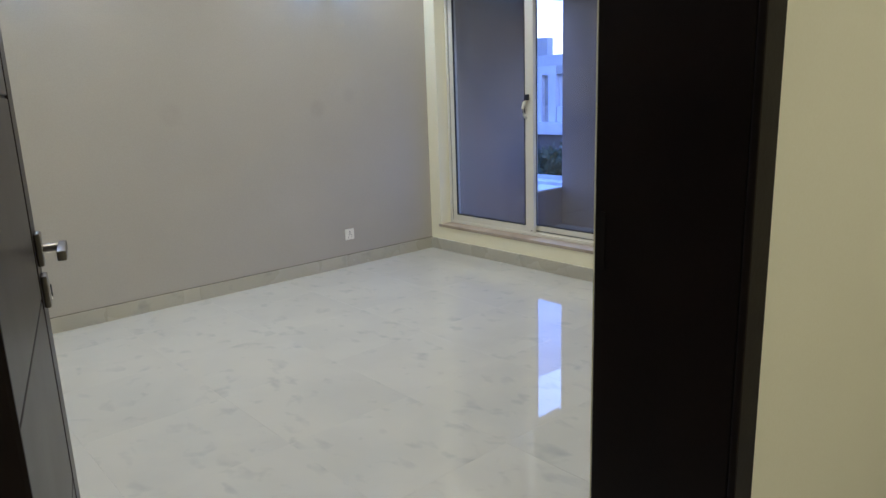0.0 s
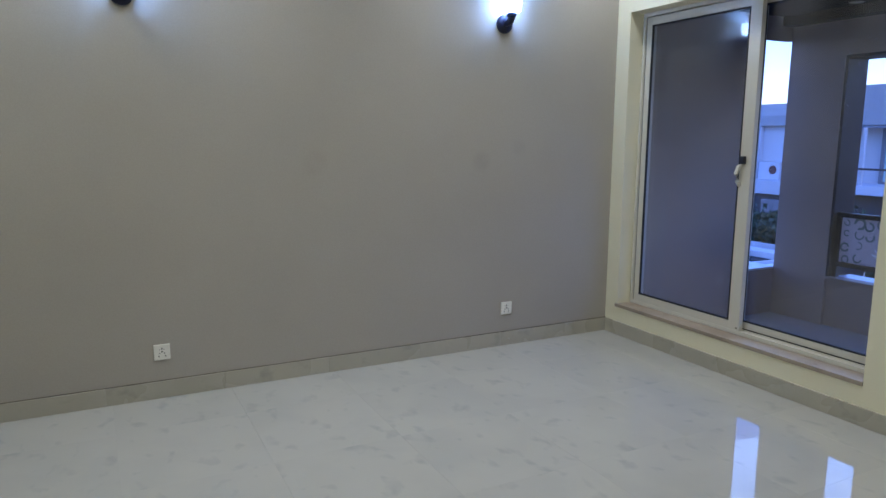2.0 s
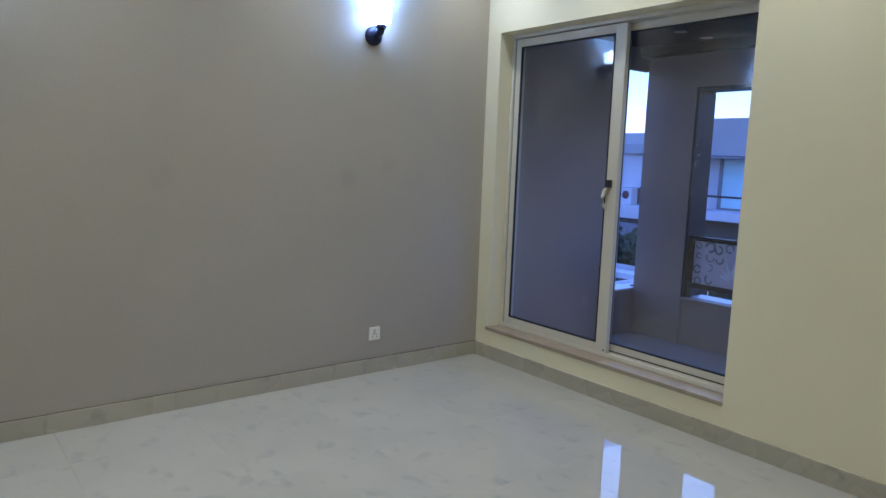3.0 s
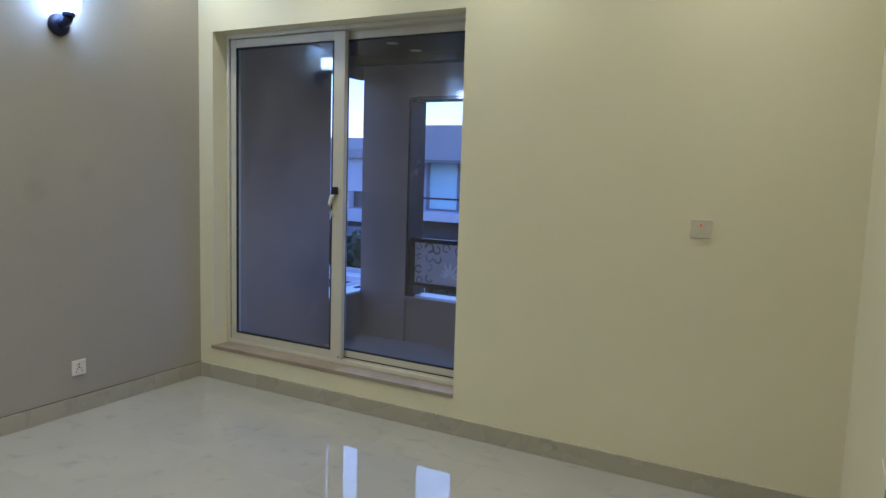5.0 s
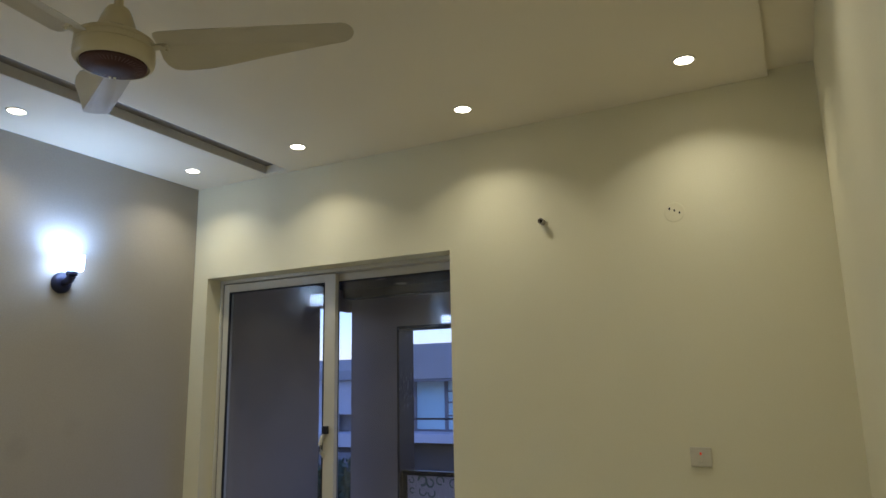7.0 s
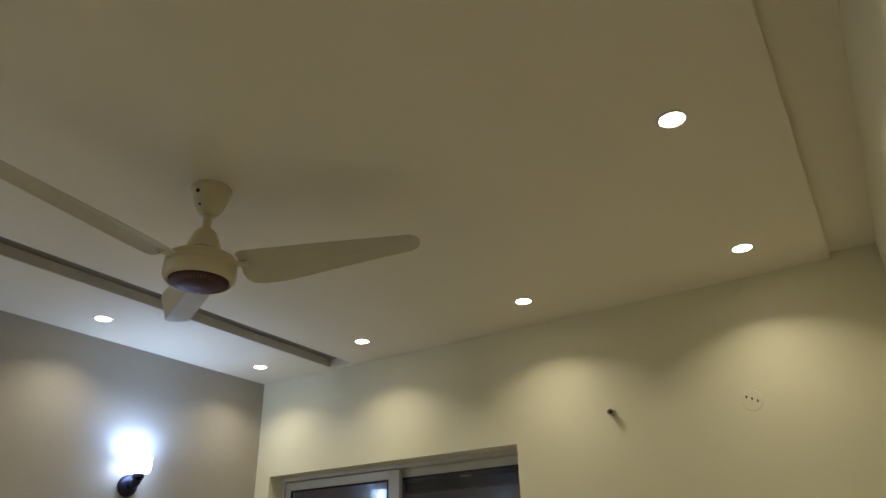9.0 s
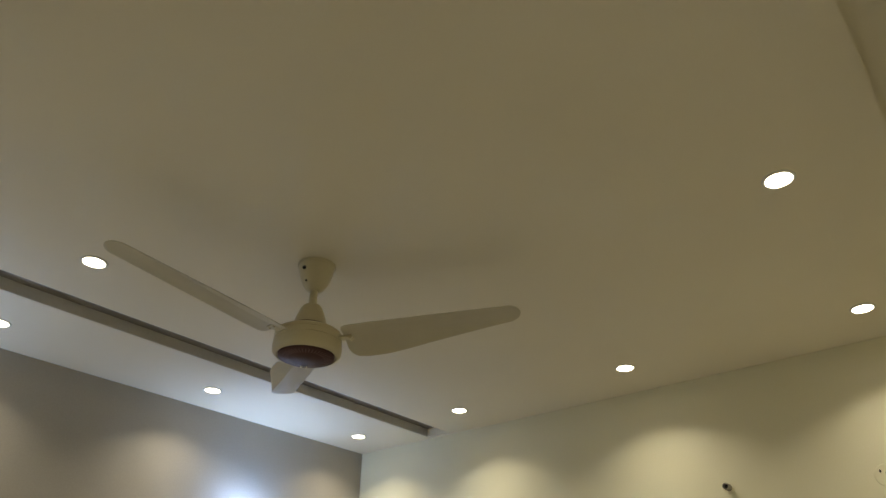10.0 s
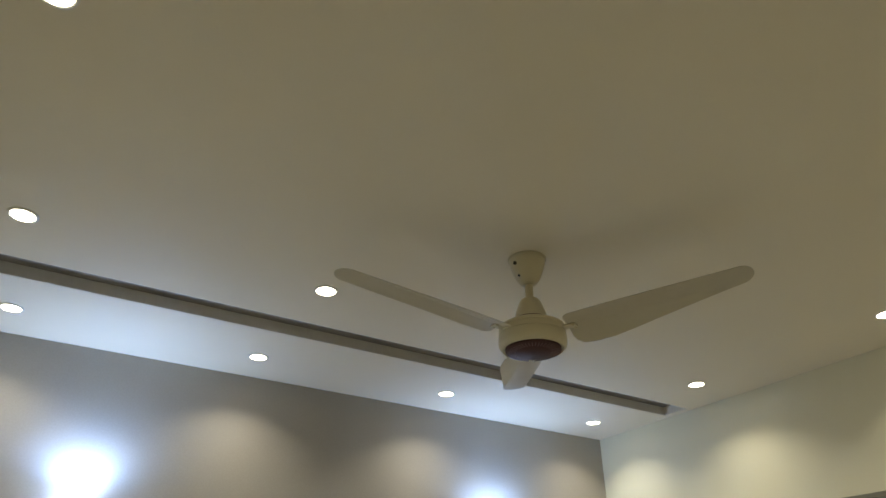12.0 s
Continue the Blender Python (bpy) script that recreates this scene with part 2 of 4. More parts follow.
glass = bpy.data.materials.new("window_glass")
glass.use_nodes = True
gn, gl = glass.node_tree.nodes, glass.node_tree.links
gn.remove(gn["Principled BSDF"])
g_t, g_g, g_m, g_f = (gn.new(k) for k in ("ShaderNodeBsdfTransparent", "ShaderNodeBsdfGlossy", "ShaderNodeMixShader", "ShaderNodeLayerWeight"))
g_p, g_r = gn.new("ShaderNodeMath"), gn.new("ShaderNodeMapRange")
g_p.operation = "POWER"
g_p.inputs[1].default_value = 4.5
g_r.inputs[3].default_value, g_r.inputs[4].default_value = 0.052, 0.9
g_t.inputs[0].default_value = (0.90, 0.92, 0.96, 1)
g_g.inputs["Roughness"].default_value = 0.0
g_f.inputs["Blend"].default_value = 0.5
gl.new(g_f.outputs["Facing"], g_p.inputs[0])
gl.new(g_p.outputs[0], g_r.inputs[0])
gl.new(g_r.outputs[0], g_m.inputs[0])
gl.new(g_t.outputs[0], g_m.inputs[1])
gl.new(g_g.outputs[0], g_m.inputs[2])
# faint dust on the pane, thicker in patches
g_d, g_n, g_a, g_x, g_c = (gn.new(k) for k in ("ShaderNodeBsdfDiffuse", "ShaderNodeTexNoise", "ShaderNodeMapRange", "ShaderNodeMixShader", "ShaderNodeTexCoord"))
g_d.inputs[0].default_value = (0.8, 0.8, 0.8, 1)
g_n.inputs["Scale"].default_value, g_n.inputs["Detail"].default_value = 3.0, 9
g_a.inputs[1].default_value, g_a.inputs[2].default_value = 0.35, 0.75
g_a.inputs[3].default_value, g_a.inputs[4].default_value = 0.005, 0.036
gl.new(g_c.outputs["Object"], g_n.inputs["Vector"])
gl.new(g_n.outputs[0], g_a.inputs[0])
gl.new(g_a.outputs[0], g_x.inputs[0])
gl.new(g_m.outputs[0], g_x.inputs[1])
gl.new(g_d.outputs[0], g_x.inputs[2])
gl.new(g_x.outputs[0], gn["Material Output"].inputs[0])
for m, level in ((M_WENGE, 0.15), (M_LEAF, 0.13), (M_GROOVE, 0.15)):
    m.node_tree.nodes["Principled BSDF"].inputs["Specular IOR Level"].default_value = level


# ---- mesh helpers ----
def box(bm, x0, y0, z0, x1, y1, z1, bevel=0.0):
    """Adds a box, its edges rounded by bevel, to bm."""
    r = bmesh.ops.create_cube(bm, size=1.0, matrix=Matrix.Translation(((x0 + x1) / 2, (y0 + y1) / 2, (z0 + z1) / 2)) @ Matrix.Diagonal((x1 - x0, y1 - y0, z1 - z0, 1)))
    if bevel:
        es = list({e for v in r["verts"] for e in v.link_edges})
        bmesh.ops.bevel(bm, geom=es, offset=bevel, segments=2, affect="EDGES", profile=0.6)
    return bm


def lathe(bm, profile, seg=40, m=None):
    """Turns a profile of (radius, height) about z, and adds it to bm."""
    m = m or Matrix()
    rings = []
    for r, z in profile:
        if r < 1e-6:
            rings.append([bm.verts.new(m @ Vector((0, 0, z)))])
        else:
            rings.append([bm.verts.new(m @ Vector((r * math.cos(2 * math.pi * k / seg), r * math.sin(2 * math.pi * k / seg), z))) for k in range(seg)])
    for a, b in zip(rings, rings[1:]):
        for k in range(seg):
            j = (k + 1) % seg
            if len(a) == 1 and len(b) > 1:
                bm.faces.new((a[0], b[k], b[j]))
            elif len(b) == 1 and len(a) > 1:
                bm.faces.new((a[k], a[j], b[0]))
            elif len(a) > 1:
                bm.faces.new((a[k], a[j], b[j], b[k]))
    return bm


def prism(bm, outline, z0, z1, m=None):
    """Adds an upright prism over a closed outline of (x, y)."""
    m = m or Matrix()
    lo = [bm.verts.new(m @ Vector((x, y, z0))) for x, y in outline]
    hi = [bm.verts.new(m @ Vector((x, y, z1))) for x, y in outline]
    bm.faces.new(lo[::-1])
    bm.faces.new(hi)
    for k in range(len(lo)):
        j = (k + 1) % len(lo)
        bm.faces.new((lo[k], lo[j], hi[j], hi[k]))
    return bm


def tube(bm, points, radius, seg=12):
    """Adds a round bar through points."""
    rings = []
    for i, p in enumerate(points):
        p = Vector(p)
        a, b = Vector(points[max(i - 1, 0)]), Vector(points[min(i + 1, len(points) - 1)])
        q = (b - a).to_track_quat("Z", "Y")
        rad = radius[i] if isinstance(radius, (list, tuple)) else radius
        rings.append([bm.verts.new(p + q @ Vector((rad * math.cos(2 * math.pi * k / seg), rad * math.sin(2 * math.pi * k / seg), 0))) for k in range(seg)])
    for a, b in zip(rings, rings[1:]):
        for k in range(seg):
            bm.faces.new((a[k], a[(k + 1) % seg], b[(k + 1) % seg], b[k]))
    bm.faces.new(rings[0][::-1])
    bm.faces.new(rings[-1])
    return bm


def part(name, bm, material, parent=None, label="", smooth=False, kind="", category=""):
    """Links a bmesh as one mesh object, under a parent if given."""
    bmesh.ops.recalc_face_normals(bm, faces=bm.faces)
    me = bpy.data.meshes.new(name)
    bm.to_mesh(me)
    bm.free()
    me.materials.append(material)
    if smooth:
        for p in me.polygons:
            p.use_smooth = True
        me.set_sharp_from_angle(angle=radians(38))
    ob = new(name, me)
    if parent:
        ob.parent = parent
    return tagged(ob, label, category, "", kind)


def base(name, m, label, category, group="", kind=""):
    """An empty at a thing's base."""
    ob = new(name)
    ob.matrix_basis = m
    ob.empty_display_size = 0.1
    return tagged(ob, label, category, group, kind)


def B():
    return bmesh.new()


# ---- plan (metres) ----
XE, YN, YS, XW = 6.40, 7.27, 3.495, 2.25      # inner faces of the room's walls
HALL_Y, HALL_S, HALL_W, HALL_E = 3.18, 1.30, 1.10, 5.20
CEIL = 2.90
WIN_Y0, WIN_Y1, WIN_Z0, WIN_Z1 = 5.333, 7.143, 0.203, 2.266
WALL_OUT = 6.63
DOOR_X0, DOOR_X1, DOOR_H = 2.50, 3.585, 2.16

# walls
b = B(); box(b, XW - 0.2, YN, -0.15, WALL_OUT, YN + 0.23, 3.2)
part("wall_north", b, M_TAUPE, label="taupe painted plaster wall with a soft sheen", kind="structure")
b = B()
box(b, XE, YS - 0.305, -0.15, WALL_OUT, WIN_Y0, 3.2)
box(b, XE, WIN_Y1, -0.15, WALL_OUT, YN, 3.2)
box(b, XE, WIN_Y0, -0.15, WALL_OUT, WIN_Y1, WIN_Z0)
box(b, XE, WIN_Y0, WIN_Z1, WALL_OUT, WIN_Y1, 3.2)
part("wall_east", b, M_CREAM, label="cream painted plaster wall around the sliding window", kind="structure")
b = B()
box(b, XW, HALL_Y, -0.15, DOOR_X0, YS, 3.2)
box(b, DOOR_X1, HALL_Y, -0.15, XE, YS, 3.2)
box(b, DOOR_X0, HALL_Y, DOOR_H, DOOR_X1, YS, 3.2)
part("wall_south", b, M_CREAM, label="cream painted plaster wall with the doorway", kind="structure")
b = B(); box(b, XW - 0.2, HALL_Y, -0.15, XW, YN, 3.2)
part("wall_west", b, M_CREAM, label="plain cream painted wall", kind="structure")
b = B()
box(b, HALL_W - 0.2, HALL_S - 0.2, -0.15, HALL_E + 0.2, HALL_S, 3.2)
box(b, HALL_W - 0.2, HALL_S, -0.15, HALL_W, HALL_Y, 3.2)
box(b, HALL_E, HALL_S, -0.15, HALL_E + 0.2, HALL_Y, 3.2)
box(b, HALL_W - 0.2, HALL_Y, -0.15, XW - 0.2, HALL_Y + 0.2, 3.2)
part("wall_hall", b, M_CREAM, label="cream painted hall walls outside the door", kind="structure")

# ceiling: board with a slot along the north side and a shallow strip along the south side
SLOT = (2.35, 6.455, 6.355, 6.628)
b = B()
z0, z1 = CEIL, 2.952
box(b, XW, YS + 0.187, z0, XE, SLOT[1], z1)
box(b, XW, SLOT[3], z0, XE, YN, z1)
box(b, SLOT[2], SLOT[1], z0, XE, SLOT[3], z1)
box(b, XW, SLOT[1], z0, SLOT[0], SLOT[3], z1)
box(b, XW, YS, CEIL + 0.03, XE, YS + 0.187, z1)
box(b, XW - 0.2, HALL_Y, z1 + 0.004, XE + 0.2, YN + 0.2, 3.05)
part("ceiling", b, M_CEIL, label="matt off-white false ceiling with a recessed slot along one side", kind="structure")
# the slot's inner shade is put into the dark colour of its top
M_SLOT_SHADE = mat("shade_dark_slot_top", (0.27, 0.245, 0.22), 0.9, var=(0.23, 0.21, 0.19), scale=4)
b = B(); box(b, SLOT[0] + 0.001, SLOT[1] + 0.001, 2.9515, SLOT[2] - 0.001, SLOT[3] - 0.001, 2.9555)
part("recess_board", b, M_SLOT_SHADE, label="top of the ceiling slot, coloured dark for its shade", kind="structure")
# a thin grey sheet paints the dimmer light on the slot's north side
M_SLOT_SIDE = mat("shade_grey_slot_side", (0.60, 0.57, 0.52), 0.85, var=(0.54, 0.51, 0.46), scale=3, fine=60, grain=0.08)
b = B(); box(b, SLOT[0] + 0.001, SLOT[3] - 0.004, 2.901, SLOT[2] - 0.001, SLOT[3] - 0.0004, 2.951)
part("slot_lining", b, M_SLOT_SIDE, label="side of the ceiling slot, greyed for its shade", kind="structure")
b = B(); box(b, HALL_W, HALL_S, CEIL, HALL_E, HALL_Y, 3.05)
part("ceiling_hall", b, M_CEIL, label="plain off-white hall ceiling", kind="structure")
b = B(); box(b, HALL_W - 0.2, HALL_S - 0.2, 3.201, WALL_OUT, YN + 0.23, 3.35)
part("roof_slab", b, M_HOUSE, label="concrete roof slab over the room", kind="structure")


# ---- door frame and door ----
def door_frame():
    root = base("door_frame", Matrix(), "very dark brown wooden door frame with architraves", "door frame", kind="structure")
    for nm, x0, x1 in (("jamb", DOOR_X0 + 0.001, 2.545), ("jamb", 3.54, DOOR_X1 - 0.001)):
        b = B(); box(b, x0, HALL_Y - 0.001, 0.0, x1, 3.46, DOOR_H - 0.037, 0.003)
        part(nm, b, M_WENGE, root)
    b = B(); box(b, DOOR_X0 + 0.001, HALL_Y - 0.001, DOOR_H - 0.036, DOOR_X1 - 0.001, 3.46, DOOR_H - 0.001, 0.003)
    part("head", b, M_WENGE, root)
    # architraves on both faces, each with a raised outer bead
    for ya, yb in ((HALL_Y - 0.016, HALL_Y - 0.002),):
        for xa, xb in ((2.44, 2.546), (3.539, 3.610)):
            b = B(); box(b, xa, ya, 0.0, xb, yb, DOOR_H + 0.07, 0.004)
            part("architrave", b, M_WENGE, root)
        b = B(); box(b, 2.547, ya, DOOR_H - 0.03, 3.538, yb, DOOR_H + 0.07, 0.004)
        part("architrave", b, M_WENGE, root)
    b = B(); box(b, 3.5385, 3.436, 1.02, 3.5398, 3.457, 1.13, 0.0004)
    part("strike_plate", b, M_GROOVE, root, "dark metal strike plate")
    return root


door_frame()


def door():
    ang = math.atan2(4.447 - 3.475, 2.806 - 2.560)
    m = Matrix.Translation((2.560, 3.475, 0.006)) @ Matrix.Rotation(ang, 4, "Z")
    root = base("door_1", m, "dark brown laminate door with thin grooves, standing open", "door", kind="structure")
    w, h, t = 1.0, 2.105, 0.04
    b = B()
    rows = [0.0, 0.11, 0.53, 0.95, 1.37, 1.79, h]
    box(b, 0, 0.005, 0, w, t - 0.005, h)
    part("core", b, M_GROOVE, root, "dark core board showing in the grooves")
    for z0, z1 in zip(rows, rows[1:]):
        b = B()
        box(b, 0.0, -0.001, z0 + 0.003, w - 0.135, t + 0.001, z1 - 0.003, 0.002)
        part("panel", b, M_LEAF, root)
    b = B(); box(b, w - 0.105, -0.001, 0.0, w + 0.002, t + 0.001, h, 0.002)
    part("stile", b, M_LEAF, root)
    for side, y in ((-1, -0.001), (1, t + 0.001)):
        # rosette, lever and lock plate on each face
        for z in (1.045, 0.951):
            b = B(); box(b, w - 0.078, min(y, y + side * 0.012), z - 0.036, w - 0.026, max(y, y + side * 0.014), z + 0.036, 0.003)
            part("rosette" if z > 1 else "lock_plate", b, M_STEEL, root, "square brushed steel plate")
        b = B()
        tube(b, [(w - 0.051, y + side * 0.012, 1.045), (w - 0.051, y + side * 0.052, 1.045)], 0.009)
        box(b, w - 0.168, min(y + side * 0.042, y + side * 0.060), 1.034, w - 0.040, max(y + side * 0.042, y + side * 0.060), 1.056, 0.004)
        part("lever", b, M_STEEL, root, "flat angular steel lever handle", smooth=True)
        b = B(); box(b, w - 0.055, min(y + side * 0.0141, y + side * 0.017), 0.935, w - 0.047, max(y + side * 0.0141, y + side * 0.017), 0.962, 0.001)
        part("keyhole", b, M_HOLE, root)
    for z in (0.25, 1.05, 1.85):
        b = B(); tube(b, [(-0.008, t + 0.004, z - 0.05), (-0.008, t + 0.004, z + 0.05)], 0.007)
        part("hinge", b, M_STEEL, root, "steel butt hinge", smooth=True)
    return root


door()


# ---- sliding window ----
def bars(y0, y1, z0, z1, x0, x1, w, wb=None, wt=None, wlow=None):
    """Four mitre-less bars of a rectangular frame as one bmesh."""
    wb, wt, wlow = wb or w, wt or w, wlow or w
    b = B()
    box(b, x0, y0, z0, x1, y0 + wlow, z1, 0.003)
    box(b, x0, y1 - w, z0, x1, y1, z1, 0.003)
    box(b, x0 + 0.0005, y0 + wlow, z0, x1 - 0.0005, y1 - w, z0 + wb, 0.003)
    box(b, x0 + 0.0005, y0 + wlow, z1 - wt, x1 - 0.0005, y1 - w, z1, 0.003)
    return b


def window():
    root = base("window_1", pose(6.55, 6.24, 0.226), "cream aluminium sliding window with two full-height sashes", "window", kind="structure")
    inv = root.matrix_basis.inverted()

    def put(name, bm, m, parent=None, label="", **kw):
        bm.transform(inv)
        return part(name, bm, m, parent or root, label, **kw)

    put("outer_frame", bars(WIN_Y0 + 0.001, WIN_Y1 - 0.001, 0.2265, 2.265, 6.515, 6.625, 0.02, 0.016, 0.024), M_ALU)
    b = B(); box(b, 6.518, WIN_Y0 + 0.022, 0.2427, 6.524, WIN_Y1 - 0.022, 0.250); box(b, 6.572, WIN_Y0 + 0.022, 0.2427, 6.576, WIN_Y1 - 0.022, 0.252)
    put("track", b, M_ALU)
    # added black strip stops light under the sash and keeps its gap dark
    b = B(); box(b, 6.583, WIN_Y0 + 0.022, 0.2427, 6.612, 6.294, 0.2562)
    put("track_gap_strip", b, M_RUBBER, label="black strip filling the dark gap under the sash")
    a = put("sash", bars(6.193, 7.119, 0.2435, 2.236, 6.53, 6.565, 0.046, 0.054, 0.052, 0.080), M_ALU, label="inner sliding sash with a cream aluminium frame")
    c = put("sash", bars(WIN_Y0 + 0.022, 6.295, 0.2566, 2.2405, 6.582, 6.617, 0.074, 0.040, 0.047, 0.052), M_ALU, label="outer sliding sash with a cream aluminium frame")
    for own, y0, y1, z0, z1, x in ((a, 6.273, 7.073, 0.2975, 2.184, 6.5475), (c, WIN_Y0 + 0.074, 6.221, 0.2966, 2.1935, 6.5995)):
        g = B(); box(g, x - 0.003, y0 + 0.001, z0 + 0.001, x + 0.003, y1 - 0.001, z1 - 0.001)
        lean = 0.0049 if own is a else 0.0075  # the panes sit a hair off plumb
        for v in g.verts:
            v.co.x -= (v.co.z - 1.24) * lean
        p = put("pane", g, glass, own, "clear glass pane with faint dust")
        p.visible_shadow = False
        if own is c:
            drops = B()
            rnd = random.Random(7)
            for _ in range(230):
                if rnd.random() < 0.72:
                    dy, dz = rnd.gauss(5.715, 0.04), rnd.uniform(1.25, 1.93)
                elif rnd.random() < 0.5:
                    dy, dz = rnd.uniform(5.42, 5.72), rnd.gauss(1.92, 0.015)
                else:
                    dy, dz = rnd.uniform(5.45, 6.2), rnd.uniform(1.25, 2.1)
                x0 = x + 0.0031 - (dz - 1.24) * lean
                w, h = rnd.uniform(0.0005, 0.0012), rnd.uniform(0.002, 0.008)
                lathe(drops, [(0, 0.0012), (0.75, 0.0007), (1, 0)], 6, Matrix.Translation((x0, dy, dz)) @ Matrix(((0, 0, 1, 0), (w, 0, 0, 0), (0, h, 0, 0), (0, 0, 0, 1))))
            put("raindrops", drops, M_DROP, p, "small rain drops and runs drying on the outer pane", smooth=True, kind="stuff")
        put("gasket", bars(y0 + 0.0002, y1 - 0.0002, z0 + 0.0002, z1 - 0.0002, x - 0.017, x - 0.0032, 0.011), M_RUBBER, own)
    # thin black strips paint the shadow line between outer frame and sash
    for y, z, x0, x1 in ((7.1195, 2.238, 6.53, 6.56), (WIN_Y0 + 0.0212, 2.242, 6.585, 6.612)):
        b = B(); box(b, x0, y, 0.252, x1, y + 0.0022, z)
        put("gap_shadow_strip", b, M_RUBBER, label="black strip drawing the shadow line beside the sash")
    # latch and pull on the meeting stile
    b = B(); box(b, 6.504, 6.228, 1.270, 6.5295, 6.262, 1.316, 0.004)
    put("latch", b, M_BLACK, label="small black window latch")
    b = B()
    tube(b, [(6.529, 6.262, 1.262), (6.512, 6.268, 1.250), (6.503, 6.272, 1.210), (6.510, 6.268, 1.165), (6.529, 6.262, 1.140)], 0.012)
    put("pull_handle", b, M_ALU, label="curved cream pull handle", smooth=True)
    b = B(); box(b, 6.527, 6.205, 0.258, 6.5298, 6.215, 0.268)
    put("screw", b, M_STEEL)
    return root


window()
b = B(); box(b, 6.392, WIN_Y0 + 0.001, WIN_Z0 - 0.0005, 6.629, WIN_Y1 + 0.02, 0.2262, 0.002)
for v in b.verts:
    if v.co.x > XE - 0.001 and v.co.y > WIN_Y1 - 0.001:
        v.co.y = WIN_Y1 - 0.001
part("window_sill", b, M_SILL, label="thin beige marble window sill slab", kind="structure")


# ---- electric fittings ----
def wall_pose(x, y, z, nx, ny):
    """A pose on a wall: local x along the wall, y up, z out of the wall."""
    n = Vector((nx, ny, 0))
    up = Vector((0, 0, 1))
    s = up.cross(n)
    return Matrix(((s.x, 0, n.x, x), (s.y, 0, n.y, y), (s.z, 1, n.z, z), (0, 0, 0, 1)))


def socket(m):
    root = base("wall_socket", m, "white square three-pin wall socket above the skirting", "socket", "wall sockets")
    b = B(); box(b, -0.0415, -0.043, 0.0003, 0.0415, 0.043, 0.009, 0.003)
    part("plate", b, M_SWITCH, root)
    b = B()
    for x, y, w, h in ((0, 0.020, 0.006, 0.010), (-0.012, -0.006, 0.005, 0.006), (0.012, -0.006, 0.005, 0.006), (-0.010, 0.016, 0.004, 0.004), (0.010, 0.016, 0.004, 0.004), (-0.017, -0.022, 0.005, 0.008), (0.017, -0.022, 0.005, 0.008), (0, 0.003, 0.008, 0.008)):
        box(b, x - w / 2, y - h / 2, 0.0088, x + w / 2, y + h / 2, 0.0096)
    part("pin_slot", b, M_HOLE, root)
    return root


s = socket(wall_pose(3.317, YN, 0.259, 0, -1))
copy_thing(s, wall_pose(5.520, YN, 0.262, 0, -1))
root = base("light_switch", wall_pose(XE, 4.119, 1.211, -1, 0), "cream square switch plate with a glowing red indicator", "switch")
b = B(); box(b, -0.044, -0.041, 0.0003, 0.044, 0.041, 0.009, 0.003)
part("plate", b, M_PLATE, root)
b = B(); box(b, -0.012, -0.022, 0.0088, 0.012, 0.026, 0.0125, 0.002)
part("rocker", b, M_PLATE, root)
b = B(); box(b, -0.004, 0.008, 0.0124, 0.004, 0.020, 0.0134, 0.0005)
part("indicator", b, M_NEON, root, "glowing red indicator")

root = base("wall_switch", wall_pose(4.89, YS, 0.765, 0, 1), "wide wall-coloured switch plate beside the door", "switch")
b = B(); box(b, -0.085, -0.045, 0.0003, 0.085, 0.045, 0.0034, 0.0012)
part("plate", b, M_CREAM, root)
# narrow grey strip along the plate's near side
b = B(); box(b, 0.058, -0.036, 0.0032, 0.076, 0.028, 0.0048, 0.0006)
part("rocker", b, M_PIPE, root, "grey strip at the near side of the plate")

root = base("junction_box_cover", wall_pose(XE, 4.142, 2.319, -1, 0), "round cream junction box cover with three dark holes", "cover plate")
b = B(); lathe(b, [(0.0, 0.0022), (0.043, 0.0022), (0.046, 0.0016), (0.0475, 0.0003)], 36)
part("plate", b, M_CREAM, root)
for x, y in ((-0.021, 0.019), (0.001, 0.008), (0.023, -0.005)):
    b = B(); lathe(b, [(0, 0.0034), (0.005, 0.0032), (0.005, 0.0012)], 12, pose(x, y, 0) @ Matrix.Diagonal((0.8, 1.35, 1, 1)))
    part("screw_hole", b, M_HOLE, root)

root = base("conduit_stub", wall_pose(XE, 4.790, 2.352, -1, 0), "short grey plastic pipe stub sticking out of the wall", "pipe")
b = B(); lathe(b, [(0.0155, 0.0003), (0.0155, 0.042), (0.0145, 0.044), (0.0115, 0.044), (0.0115, 0.002)], 20)
part("pipe", b, M_PIPE, root, smooth=True)
b = B(); lathe(b, [(0, 0.022), (0.0112, 0.022), (0.0112, 0.012)], 16)
part("plug", b, M_HOLE, root)
b = B(); lathe(b, [(0.0158, 0.003), (0.024, 0.0025), (0.026, 0.0003)], 20)
part("plaster_ring", b, M_CREAM, root)


